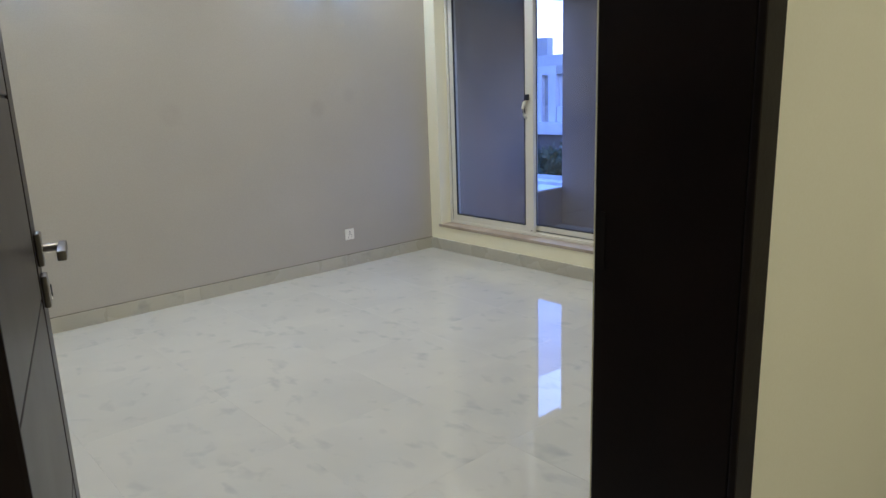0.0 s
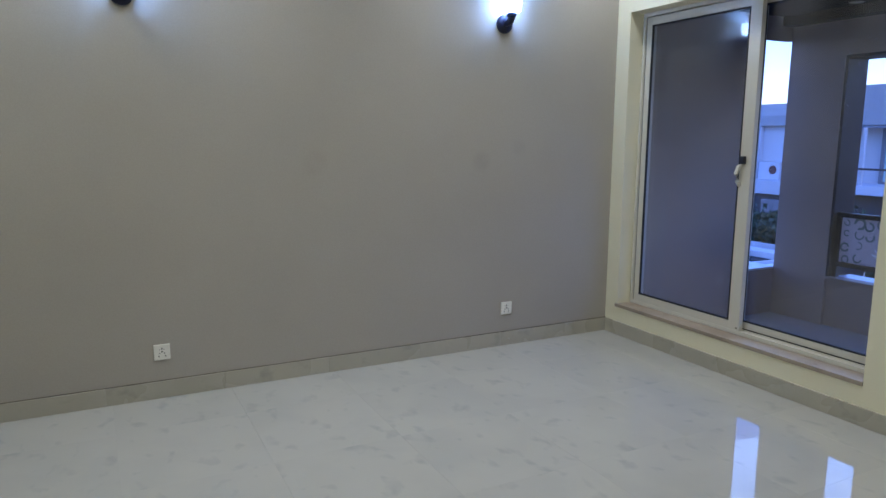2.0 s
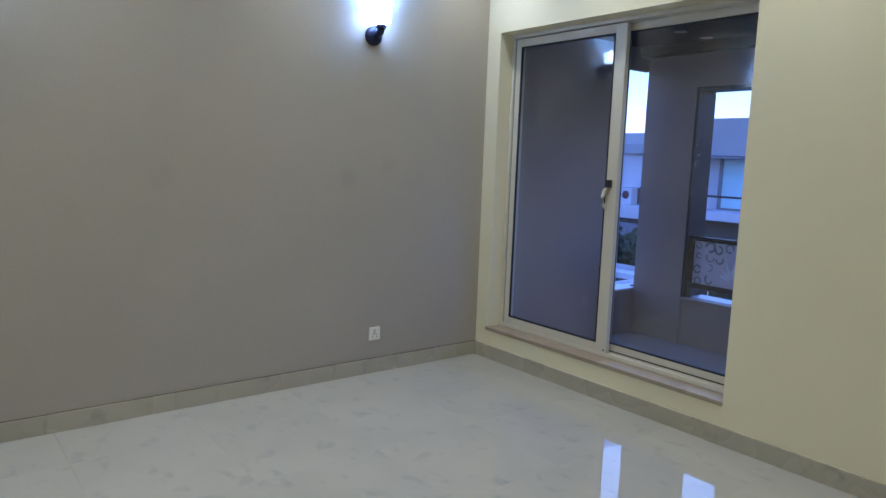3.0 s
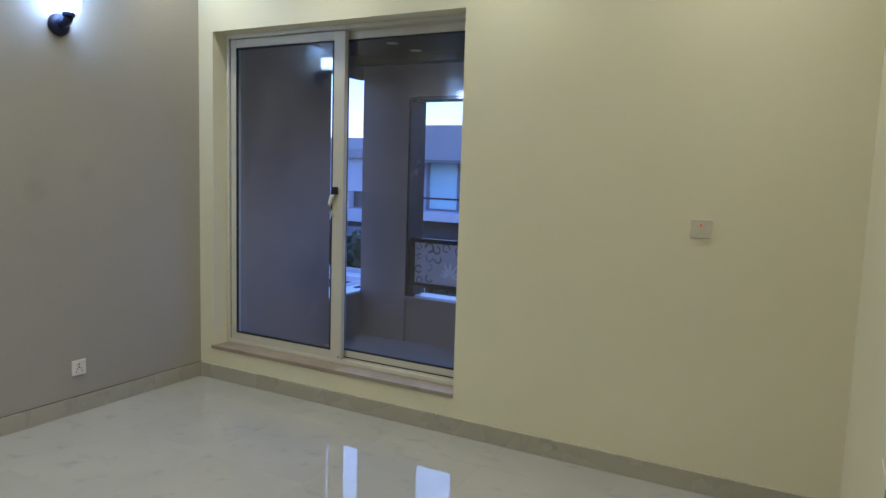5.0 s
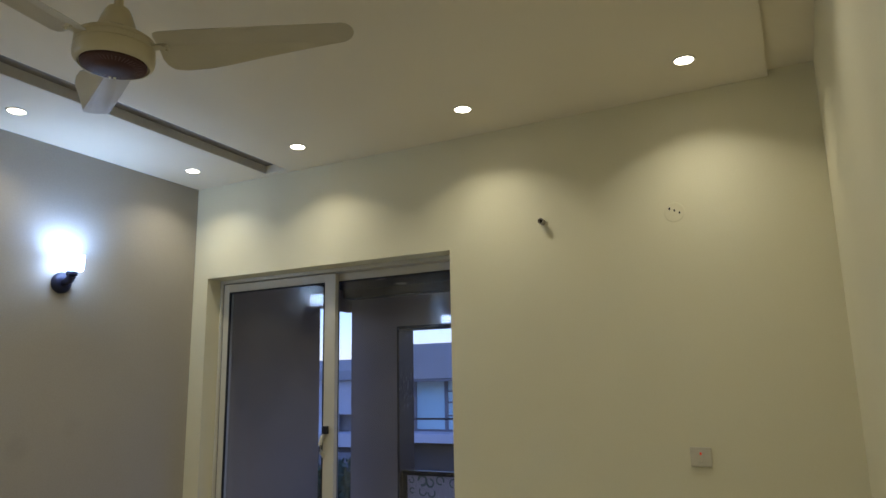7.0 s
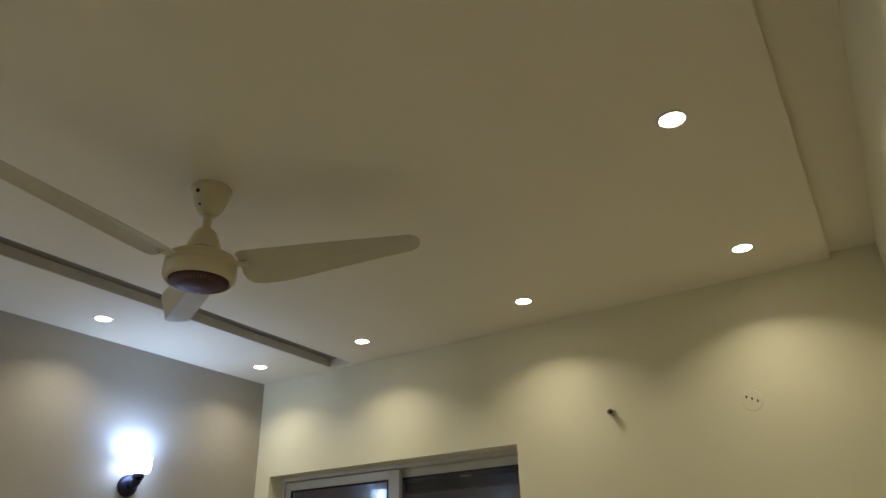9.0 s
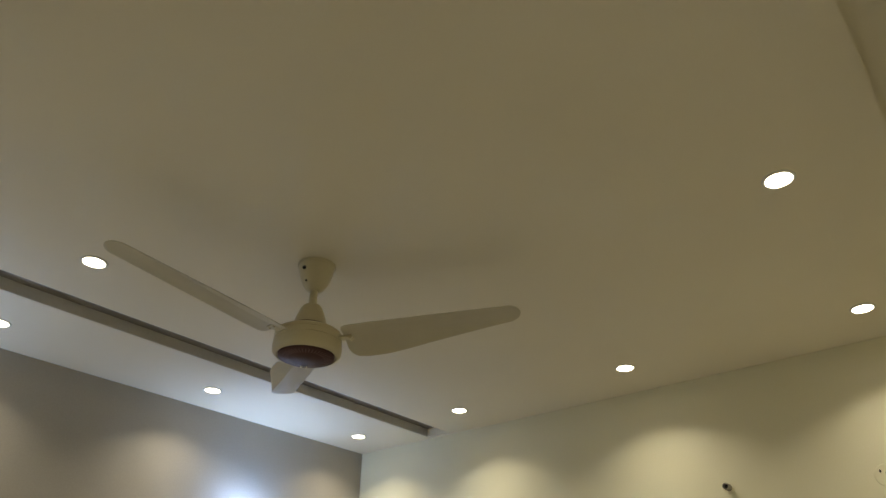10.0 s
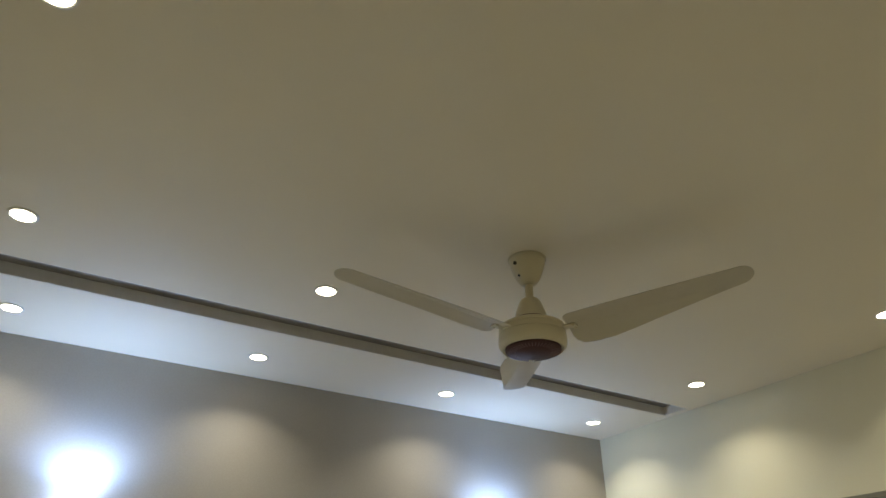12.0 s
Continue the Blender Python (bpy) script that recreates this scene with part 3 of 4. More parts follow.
# ---- wall lamps ----
def sconce(m):
    root = base("wall_lamp", m, "dark navy metal wall lamp with a lit white glass shade", "wall lamp", "wall lamps")
    b = B(); lathe(b, [(0, 0.030), (0.036, 0.029), (0.050, 0.023), (0.058, 0.012), (0.058, 0.0003)], 36)
    part("wall_plate", b, M_SCON, root, "round dark navy metal back plate", smooth=True)
    b = B(); tube(b, [(0, 0.0, 0.02), (0, 0.002, 0.05), (0.0, 0.012, 0.078), (0.0, 0.034, 0.090)], [0.020, 0.020, 0.022, 0.024], 16)
    part("arm", b, M_SCON, root, "curved dark navy metal arm", smooth=True)
    cup = Matrix.Translation((0, 0.034, 0.090)) @ Matrix.Rotation(radians(-90), 4, "X")
    b = B(); lathe(b, [(0, 0), (0.026, 0), (0.030, 0.003), (0.031, 0.024), (0.028, 0.024)], 32, cup)
    part("cup", b, M_SCON, root, smooth=True)
    b = B(); lathe(b, [(0.029, 0.020), (0.050, 0.026), (0.058, 0.042), (0.060, 0.112), (0.0575, 0.112), (0.056, 0.047), (0.046, 0.032), (0.0, 0.028)], 36, cup)
    part("shade", b, M_SHADE, root, "lit frosted glass shade open at the top", smooth=True)
    b = B(); lathe(b, [(0, 0.032), (0.020, 0.034), (0.027, 0.045), (0.029, 0.065), (0.023, 0.084), (0.0, 0.092)], 24, cup)
    bulb = part("bulb", b, M_BULB, root, "glowing cool white bulb", smooth=True)
    bulb.visible_shadow = False
    return root


SCONCES = [(5.463, 2.134), (3.232, 2.115)]
first = sconce(wall_pose(SCONCES[0][0], YN, SCONCES[0][1], 0, -1))
copy_thing(first, wall_pose(SCONCES[1][0], YN, SCONCES[1][1], 0, -1))
for x, z in SCONCES:
    lamp = new("sconce_light", bpy.data.lights.new("sconce_light", "POINT"))
    lamp.data.energy, lamp.data.color, lamp.data.shadow_soft_size = SCONCE_W, SCONCE_COL, 0.03
    lamp.location = (x, YN - 0.097, z + 0.122)
    tagged(lamp, "cool white light of the wall lamp", kind="structure")


# ---- downlights ----
def downlight(m):
    root = base("downlight", m, "small round recessed ceiling downlight, switched on", "downlight", "ceiling downlights")
    b = B(); lathe(b, [(0.0395, -0.0045), (0.043, -0.006), (0.048, -0.004), (0.049, -0.0003), (0.0395, -0.0003)], 32)
    part("ring", b, M_TRIM, root, "thin white trim ring", smooth=True)
    b = B(); lathe(b, [(0, -0.0035), (0.0393, -0.0035), (0.0393, -0.001), (0, -0.001)], 32)
    part("lens", b, M_LED, root, "glowing warm lens", smooth=True)
    return root


LIGHTS = [(6.070, 6.970), (4.960, 6.968), (3.863, 6.966), (2.781, 6.955), (6.054, 6.120), (4.960, 6.118), (3.864, 6.115), (2.774, 6.117),
          (6.040, 5.061), (2.775, 5.060), (6.038, 3.997), (4.926, 3.988), (3.852, 3.990), (2.776, 3.995)]
# unseen hall downlights, number and places assumed, added to brighten the hall wall
HALL_LIGHTS = [(4.35, 2.62), (3.3, 1.9), (4.4, 1.75), (2.0, 1.9)]
dl = downlight(pose(*LIGHTS[0], CEIL))
for x, y in LIGHTS[1:] + HALL_LIGHTS:
    copy_thing(dl, pose(x, y, CEIL))
for x, y in LIGHTS + HALL_LIGHTS:
    lamp = new("downlight_beam", bpy.data.lights.new("downlight_beam", "AREA"))
    lamp.data.energy, lamp.data.color, lamp.data.shape, lamp.data.size = DOWN_W, DOWN_COL, "DISK", 0.085
    lamp.data.spread = radians(121)
    lamp.matrix_world = pose(x, y, CEIL - 0.008)
    tagged(lamp, "warm white light of the downlight", kind="structure")


# ---- ceiling fan ----
def fan():
    cx, cy = 4.404, 5.487
    root = base("ceiling_fan", pose(cx, cy, CEIL), "cream enamelled three-blade ceiling fan with a maroon underplate, at rest", "ceiling fan")
    b = B(); lathe(b, [(0, -0.0003), (0.068, -0.0003), (0.071, -0.003), (0.071, -0.007), (0.066, -0.010), (0.062, -0.034), (0.054, -0.062), (0.043, -0.086), (0.030, -0.104), (0.018, -0.109), (0, -0.109)])
    part("canopy", b, M_FAN, root, "bell-shaped cream canopy", smooth=True)
    for k, z in enumerate((-0.036, -0.082)):
        r, a = (0.0605, 0.043)[k], radians(186)
        b = B(); lathe(b, [(0, 0.0055), (0.007 - 0.003 * k, 0.005), (0.007 - 0.003 * k, -0.004)], 12, Matrix.Translation((r * math.cos(a), r * math.sin(a), z)) @ Matrix.Rotation(a, 4, "Z") @ Matrix.Rotation(radians(90), 4, "Y"))
        part("screw", b, M_HOLE, root, "dark screw head")
    b = B(); tube(b, [(0, 0, -0.10), (0, 0, -0.18)], 0.0145, 20)
    part("rod", b, M_FAN, root, smooth=True)
    b = B(); lathe(b, [(0, -0.152), (0.024, -0.152), (0.033, -0.156), (0.041, -0.168), (0.053, -0.200), (0.064, -0.236), (0.069, -0.251), (0, -0.251)])
    part("upper_cover", b, M_FAN, root, "domed cream motor cover", smooth=True)
    b = B(); lathe(b, [(0, -0.256), (0.088, -0.256), (0.110, -0.259), (0.119, -0.265), (0.1212, -0.276), (0.1190, -0.2775), (0.1190, -0.2795), (0.1215, -0.281), (0.1225, -0.297), (0.1203, -0.2985), (0.1203, -0.3005), (0.1228, -0.302), (0.1238, -0.322), (0.121, -0.338), (0.114, -0.347), (0.107, -0.349), (0.106, -0.342), (0, -0.342)], 56)
    part("motor", b, M_FAN, root, "cream motor housing with two fine grooves", smooth=True)
    b = B(); lathe(b, [(0.066, -0.2475), (0.0735, -0.2465), (0.0735, -0.2400), (0.062, -0.2395)], 48)
    part("dark_ring", b, M_BROWN, root, smooth=True)
    b = B(); lathe(b, [(0.105, -0.344), (0.104, -0.352), (0.097, -0.355), (0.062, -0.3575), (0.058, -0.3595), (0, -0.3605)], 56)
    plate = part("underplate", b, M_BROWN, root, "maroon underplate with radial ribs", smooth=True)
    b = B()
    for k in range(44):
        ca, sa = math.cos(2 * math.pi * k / 44), math.sin(2 * math.pi * k / 44)
        c = [(0.066, -0.0013, -0.3565), (0.066, 0.0013, -0.3565), (0.094, 0.0015, -0.3545), (0.094, -0.0015, -0.3545)]
        lo = [b.verts.new((x * ca - y * sa, x * sa + y * ca, z - 0.0012)) for x, y, z in c]
        hi = [b.verts.new((x * ca - y * sa, x * sa + y * ca, z + 0.004)) for x, y, z in c]
        b.faces.new(lo)
        for q in range(4):
            b.faces.new((lo[q], lo[(q + 1) % 4], hi[(q + 1) % 4], hi[q]))
    part("rib", b, M_MAROON, plate, "lighter maroon ribs", kind="stuff")
    for k in range(2):
        a = radians(50 + 11 * k)
        b = B(); lathe(b, [(0, -0.3625), (0.004, -0.3615), (0.0055, -0.357)], 12, Matrix.Translation((0.080 * math.cos(a), 0.080 * math.sin(a), 0)))
        part("plate_screw", b, M_CHROME, plate, "small chrome screw")
    for o in root.children:  # the motor hangs below the canopy and its screws
        if o.name.split(".")[0] in ("upper_cover", "motor", "dark_ring", "underplate"):
            o.location.z = -0.014
            o.scale = (0.93, 0.93, 1.0) if o.name.startswith("underplate") else (0.97, 0.97, 1.0)
    z = -0.302
    for k, deg in enumerate((-61.5, 178.3, 58.0)):
        mm = Matrix.Rotation(radians(deg), 4, "Z")
        b = B()
        box(b, 0.106, -0.016, z - 0.003, 0.165, 0.016, z + 0.003, 0.001)
        b.transform(mm)
        part("blade_arm", b, M_FAN, root)
        # blade outline along local x: wide, cut root, narrowing to a rounded tip
        out = [(0.144, -0.050), (0.150, -0.064), (0.166, -0.072), (0.25, -0.070), (0.35, -0.065), (0.45, -0.060), (0.60, -0.052), (0.70, -0.046)]
        tip = [(0.716 + 0.048 * math.sin(t), -0.047 * math.cos(t)) for t in [math.pi * i / 10 for i in range(1, 10)]]
        back = [(0.70, 0.047), (0.60, 0.057), (0.45, 0.073), (0.35, 0.085), (0.28, 0.091), (0.21, 0.090), (0.168, 0.082), (0.150, 0.066), (0.142, 0.045)]
        b = B(); prism(b, out + tip + back, -0.0012, 0.0012)
        bmesh.ops.bisect_plane(b, geom=b.verts[:] + b.edges[:] + b.faces[:], plane_co=(0, -0.035, 0), plane_no=(0, 1, 0))
        bmesh.ops.bisect_plane(b, geom=b.verts[:] + b.edges[:] + b.faces[:], plane_co=(0.15, -0.004, 0), plane_no=(-0.085, 1, 0))
        for cut in (0.02, 0.05):  # further cuts on the rear side, for the bend
            bmesh.ops.bisect_plane(b, geom=b.verts[:] + b.edges[:] + b.faces[:], plane_co=(0, cut, 0), plane_no=(0, 1, 0))
        for v in b.verts:  # camber, a slanting crease, and rise towards the tip
            v.co.x = 0.134 + (v.co.x - 0.142) * 0.985
            v.co.y *= 1.10
            y = v.co.y
            v.co.z += 0.005 * (1 - (y / 0.09) ** 2) - 0.25 * max(0, y - (-0.004 + 0.085 * (v.co.x - 0.15)) * 1.10) + 0.080 * (v.co.x - 0.15)
        b.transform(mm @ Matrix.Translation((0, 0, z)) @ Matrix.Rotation(radians(-6), 4, "X"))
        part("blade", b, M_BLADE, root, "long cream fan blade with a slanting crease")
        b = B()
        for x, y in ((0.155, -0.012), (0.155, 0.012)):
            lathe(b, [(0, -0.0085), (0.004, -0.0075), (0.005, -0.003)], 10, Matrix.Translation((x, y, z)))
        b.transform(mm)
        part("blade_screw", b, M_FAN, root)
    return root


fan()

# ---- balcony ----
BX, BY, BZ, BS = 8.20, 7.24, -0.06, 2.0
b = B(); box(b, WALL_OUT, BS, BZ - 0.2, 8.46, BY + 0.2, BZ)
part("balcony_floor", b, M_BTILE, label="grey tiled balcony floor", kind="structure")
b = B()
box(b, 6.92, BY, BZ, 7.745, BY + 0.22, 3.3)
box(b, 7.745, BY, BZ, BX, BY + 0.22, 0.32)
box(b, 7.745, BY, 2.20, BX, BY + 0.04, 3.3)
part("balcony_wall_north", b, M_BALC, label="brown-grey plastered balcony side wall with a tall opening", kind="structure")
b = B(); box(b, WALL_OUT, BY - 0.012, BZ, 6.919, BY + 0.22, 3.3)
part("balcony_pier", b, M_BALC_L, label="lighter plastered pier beside the window", kind="structure")
b = B()
box(b, BX, 6.77, BZ, 8.44, BY, 3.3)
box(b, BX, BS, BZ, 8.44, 3.2, 3.3)
box(b, BX, 3.2, 2.05, 8.44, 6.77, 3.3)
box(b, BX + 0.03, 3.2, BZ, 8.44, 6.77, 0.32)
part("balcony_wall_east", b, M_BALC, label="brown-grey plastered balcony front wall with a wide opening", kind="structure")
b = B(); box(b, WALL_OUT, BS - 0.2, BZ, 8.44, BS, 3.3)
part("balcony_wall_south", b, M_BALC, label="brown-grey plastered balcony end wall", kind="structure")
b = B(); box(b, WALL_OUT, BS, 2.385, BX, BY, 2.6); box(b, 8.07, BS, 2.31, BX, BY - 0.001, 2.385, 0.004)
part("balcony_ceiling", b, M_BCEIL, label="balcony ceiling with a beam, coloured near black as if unlit", kind="structure")
b = B(); box(b, BX + 0.001, 6.746, 0.341, 8.445, 6.769, 2.025); box(b, BX + 0.001, 3.2, 2.026, 8.445, 6.769, 2.049)
part("granite_reveal", b, M_GRANITE, label="speckled dark granite lining of the balcony opening", kind="structure")
b = B(); box(b, BX - 0.01, 3.2, 0.321, 8.30, 6.769, 0.340, 0.003)
part("opening_sill", b, M_BALC_L, label="plastered sill of the balcony opening", kind="structure")
b = B(); box(b, 8.301, 3.2, 0.321, 8.48, 6.745, 0.338, 0.003)
part("outer_ledge", b, M_SLAB, label="wet pale stone ledge outside the balcony", kind="structure")
b = B(); box(b, 7.7455, BY + 0.005, 0.321, BX + 0.03, BY + 0.30, 0.338, 0.003)
part("side_ledge", b, M_SLAB, label="wet pale stone ledge of the side opening", kind="structure")


lamp_off = base("balcony_downlight", pose(7.66, 6.60, 2.385), "unlit round recessed lamp in the dark balcony ceiling", "downlight", "balcony downlights")
b = B(); lathe(b, [(0.036, -0.0003), (0.041, -0.005), (0.047, -0.004), (0.049, -0.0003)], 28)
part("ring", b, M_PIPE, lamp_off, "dull grey trim ring", smooth=True)
b = B(); lathe(b, [(0, -0.0025), (0.0358, -0.0025), (0.0358, -0.0003)], 28)
part("lens", b, M_PIPE, lamp_off, "dull unlit lens")
copy_thing(lamp_off, pose(7.985, 6.59, 2.385))


def balustrade():
    root = base("balcony_railing", pose(8.25, 4.08, 0.341), "dark steel railing frame holding a pale panel with ring shapes", "railing")
    L = 2.66
    for z0, z1 in ((0.09, 0.127), (0.478, 0.515)):
        b = B(); box(b, -0.02, 0, z0, 0.02, L, z1, 0.003)
        part("rail", b, M_IRON, root, "dark steel rail")
    for y in (0.02, 0.89, 1.77, 2.64):
        b = B(); box(b, -0.0195, y - 0.018, 0.0, 0.0195, y + 0.018, 0.4775, 0.003)
        part("post", b, M_IRON, root, "dark steel post")
    rnd = random.Random(4)
    for k, (y0, y1) in enumerate(((0.04, 0.87), (0.91, 1.75), (1.79, 2.62))):
        b = B(); box(b, -0.005, y0, 0.1275, 0.005, y1, 0.4775)
        pan = part("panel", b, M_PANEL, root, "pale panel with open ring shapes")
        b = B()
        for i in range(9):
            for j in range(4):
                y = y0 + 0.05 + i * 0.092 + rnd.uniform(-0.015, 0.015)
                z = 0.168 + j * 0.088 + rnd.uniform(-0.015, 0.015)
                if k == 2 and abs(y - 2.28) < 0.115 and z < 0.34:
                    continue
                r = rnd.choice((0.026, 0.032, 0.038, 0.048))
                inner = rnd.uniform(0.55, 0.72)
                a0 = rnd.uniform(0, 6.28)
                n = 12
                span = rnd.uniform(3.8, 5.9)
                for s in range(n):
                    pts = []
                    for rr, s2 in ((r, s), (r * inner, s), (r * inner, s + 1), (r, s + 1)):
                        a = a0 + span * s2 / n
                        pts.append((y + rr * math.cos(a), z + rr * math.sin(a)))
                    lo = [b.verts.new((-0.0065, p, q)) for p, q in pts]
                    b.faces.new(lo)
        part("ring_shape", b, M_CUT, pan, kind="stuff")
        if k == 2:  # a palm-like spray of pointed leaves among the rings
            b = B()
            for a in (18, 44, 70, 96, 122, 148, 172):
                ca, sa, w = math.cos(radians(a)), math.sin(radians(a)), 0.015
                ln = 0.15 if 50 < a < 140 else 0.105
                b.faces.new([b.verts.new((-0.0075, 2.28 + u * ca - v * sa, 0.19 + u * sa + v * ca)) for u, v in ((0.012, 0), (ln * 0.45, -w), (ln, 0), (ln * 0.45, w))])
            part("leaf_spray", b, M_PETAL, pan, "silvery spray of pointed leaves", kind="stuff")
    return root


balustrade()


# ---- neighbouring houses and ground ----
b = B(); box(b, -300, -300, -3.6, 400, 400, -3.4)
part("ground", b, M_ASPHALT, label="dark asphalt ground", kind="structure")


def neighbour():
    """The two-storey flat-roofed house across, its front looking west; heights from its own ground."""
    root = base("neighbour_house", pose(18.0, 3.55, -3.4), "grey and white two-storey house with a flat roof", "house")
    w, g = 9.65, 3.4
    b = B(); box(b, 0.6, 0, 0, 9, w, g + 1.71); part("wall", b, M_HWHITE, root, "pale rendered wall")
    b = B(); box(b, 0.0, -0.2, g + 1.712, 9.2, w + 0.2, g + 2.57, 0.02); part("roof", b, M_HOUSE, root, "grey flat roof parapet")
    b = B(); box(b, -0.4, 0, g + 0.24, 0.59, w, g + 0.44, 0.01); part("ledge", b, M_HWHITE, root, "white projecting ledge")
    b = B(); box(b, 0.1, 0.001, 0.001, 0.59, w - 0.001, g + 0.23); part("lower_wall", b, M_HDARK, root, "lower wall, coloured dark for the shade below the ledge")
    b = B(); box(b, 0.02, 0.0, g + 1.655, 0.08, w, g + 1.70); part("beam", b, M_FRAME, root, "thin blue-grey beam under the roof")
    for y in (0.75, 4.15, 7.55):
        win = part("window", bars(y, y + 1.46, g + 0.442, g + 1.708, 0.52, 0.595, 0.08, 0.05, 0.05, 0.05), M_FRAME, root, "tall window with a blue-grey frame")
        f = B(); box(f, 0.56, y + 0.581, g + 0.493, 0.592, y + 1.379, g + 1.657)
        part("pane", f, M_HPANE, win, "pale curtained pane")
        f = B(); box(f, 0.53, y + 0.49, g + 0.493, 0.59, y + 0.58, g + 1.657)
        part("mullion", f, M_FRAME, win)
        for z0, z1 in ((0.493, 0.80), (0.84, 1.12), (1.16, 1.39), (1.43, 1.657)):
            f = B(); box(f, 0.56, y + 0.051, g + z0, 0.592, y + 0.489, g + z1)
            part("pane", f, M_HPANE, win, "pale curtained pane")
        for z0 in (0.801, 1.121, 1.391):
            f = B(); box(f, 0.54, y + 0.051, g + z0, 0.591, y + 0.489, g + z0 + 0.038)
            part("glazing_bar", f, M_FRAME, win)
    b = B(); box(b, -0.36, 0, g + 0.765, -0.32, w, g + 0.81)
    part("balcony_rail", b, M_IRON, root, "thin dark balcony rail")
    for y in (0.03, 2.3, 4.6, 6.8, 8.98, 9.12):
        b = B(); box(b, -0.355, y - 0.03, g + 0.442, -0.325, y + 0.03, g + 1.71)
        part("post", b, M_FRAME, root, "slim blue-grey balcony post")
    return root


def far_neighbour():
    """The next house along the road: a plain pale upper wall over a shaded recess with a ledge."""
    root = base("neighbour_house", pose(18.4, 13.5, -3.4), "pale two-storey house with a stepped grey roof parapet", "house")
    w, g = 16.5, 3.4
    b = B(); box(b, 0.5, 0, g + 0.83, 9, w, g + 1.74); part("wall", b, M_HWHITE, root, "pale rendered upper wall")
    b = B(); box(b, 0.901, 0, 0, 9, w, g + 0.829); part("lower_wall", b, M_HOUSE, root, "grey recessed lower wall")
    b = B(); box(b, 0.35, -0.1, g + 1.742, 9.1, w, g + 2.0, 0.01); part("roof", b, M_HOUSE, root, "grey flat roof parapet")
    b = B(); box(b, 0.42, -0.1, g + 2.001, 9.1, w, g + 2.30, 0.01); part("coping", b, M_HGREY, root, "lighter upper band of the parapet")
    b = B(); box(b, 0.0, 0, g + 0.02, 0.9, w, g + 0.36, 0.01); part("ledge", b, M_HWHITE, root, "white projecting ledge")
    b = B(); box(b, 0.15, 0.001, 0, 0.90, w - 0.001, g + 0.019); part("ground_wall", b, M_HDARK, root, "ground floor wall, coloured dark for the shade below the ledge")
    b = B(); box(b, 0.86, 2.35, g + 0.361, 0.9005, w - 0.01, g + 0.8285); part("wall", b, M_HWHITE, root, "pale rendered lower wall")
    for y0, y1 in ((2.35, 2.64), (2.89, 3.07)):
        b = B(); box(b, 0.33, y0, g + 0.3605, 0.495, y1, g + 1.729, 0.006); part("column", b, M_HWHITE, root, "square white porch column")
    b = B(); box(b, 0.33, 2.35, g + 1.7295, 0.349, 3.20, g + 1.99, 0.004); part("beam", b, M_HWHITE, root, "white porch beam")
    # flat grey panel paints the shaded recess between the porch columns
    b = B(); box(b, 0.488, 2.641, g + 0.84, 0.4985, 2.889, g + 1.70, 0.002); part("door", b, M_HOUSE, root, "grey panel standing in for the dark recess behind the columns")
    b = B(); box(b, 0.02, 0.2, g - 0.75, 0.149, 1.92, g - 0.12, 0.01); part("hood", b, M_FRAME, root, "grey hood on the ground floor wall")
    return root


M_FRAME = mat("blue_grey_frame", (0.20, 0.21, 0.23), 0.5, var=(0.16, 0.17, 0.19), scale=4)
M_HGREY = mat("neighbour_light_grey_render", (0.48, 0.48, 0.465), 0.8, var=(0.42, 0.42, 0.41), scale=0.6, fine=12, grain=0.15)
M_ACFAN = mat("red_brown_fan_grille", (0.10, 0.03, 0.03), 0.6, var=(0.06, 0.02, 0.02), scale=20)
neighbour()
far_neighbour()
b = B()
for i in range(6):
    y = 12.43 + i * 0.125
    box(b, 17.7, y, 0.441, 17.76, y + 0.05, 1.66)
part("louvre_screen", b, M_HWHITE, label="white vertical louvre screen on the house front", category="screen")
root = base("air_conditioner", pose(18.72, 15.19, 0.361), "white outdoor air conditioner with a red-brown grille on a ledge", "air conditioner")
b = B(); box(b, 0, 0, 0, 0.28, 0.62, 0.46, 0.02); part("body", b, M_HWHITE, root)
b = B(); lathe(b, [(0, 0.014), (0.10, 0.014), (0.115, 0.0)], 24, pose(0, 0.19, 0.26, 0, -90, 0)); part("fan_grille", b, M_ACFAN, root, "round red-brown grille")
b = B(); box(b, 19.0, 16.40, 2.301, 19.28, 17.0, 2.82, 0.02)
part("roof_tank_room", b, M_HOUSE, label="small grey room on the neighbouring flat roof", category="roof structure")

root = base("porch_roof", pose(9.6, 9.49, -3.4), "low porch roof with white copings below the balcony", "roof")
b = B(); box(b, 0, 0, 0, 3.64, 8, 2.95); part("roof", b, M_ROOF, root, "dark wet roof surface")
b = B(); box(b, 2.84, 0.38, 2.951, 3.15, 8, 3.05, 0.006); part("coping", b, M_SLAB, root, "white stone coping")
b = B(); box(b, 3.641, 0, 0, 3.675, 8, 3.05, 0.006); part("edging", b, M_SLAB, root, "thin white roof edge")
b = B(); box(b, 0, 0, 2.951, 3.64, 0.379, 3.05, 0.006); cop = part("coping", b, M_SLAB, root, "white stone coping")
b = B(); lathe(b, [(0, 0.001), (0.13, 0.001), (0.14, 0.0002)], 24, pose(2.06, 0.21, 3.05) @ Matrix.Diagonal((1, 0.6, 1, 1)))
part("puddle", b, M_ROOF, cop, "small dark puddle")
b = B(); box(b, 0, 0.64, 2.951, 2.839, 0.662, 3.03, 0.004); part("upstand", b, M_SLAB, root, "thin white upstand")


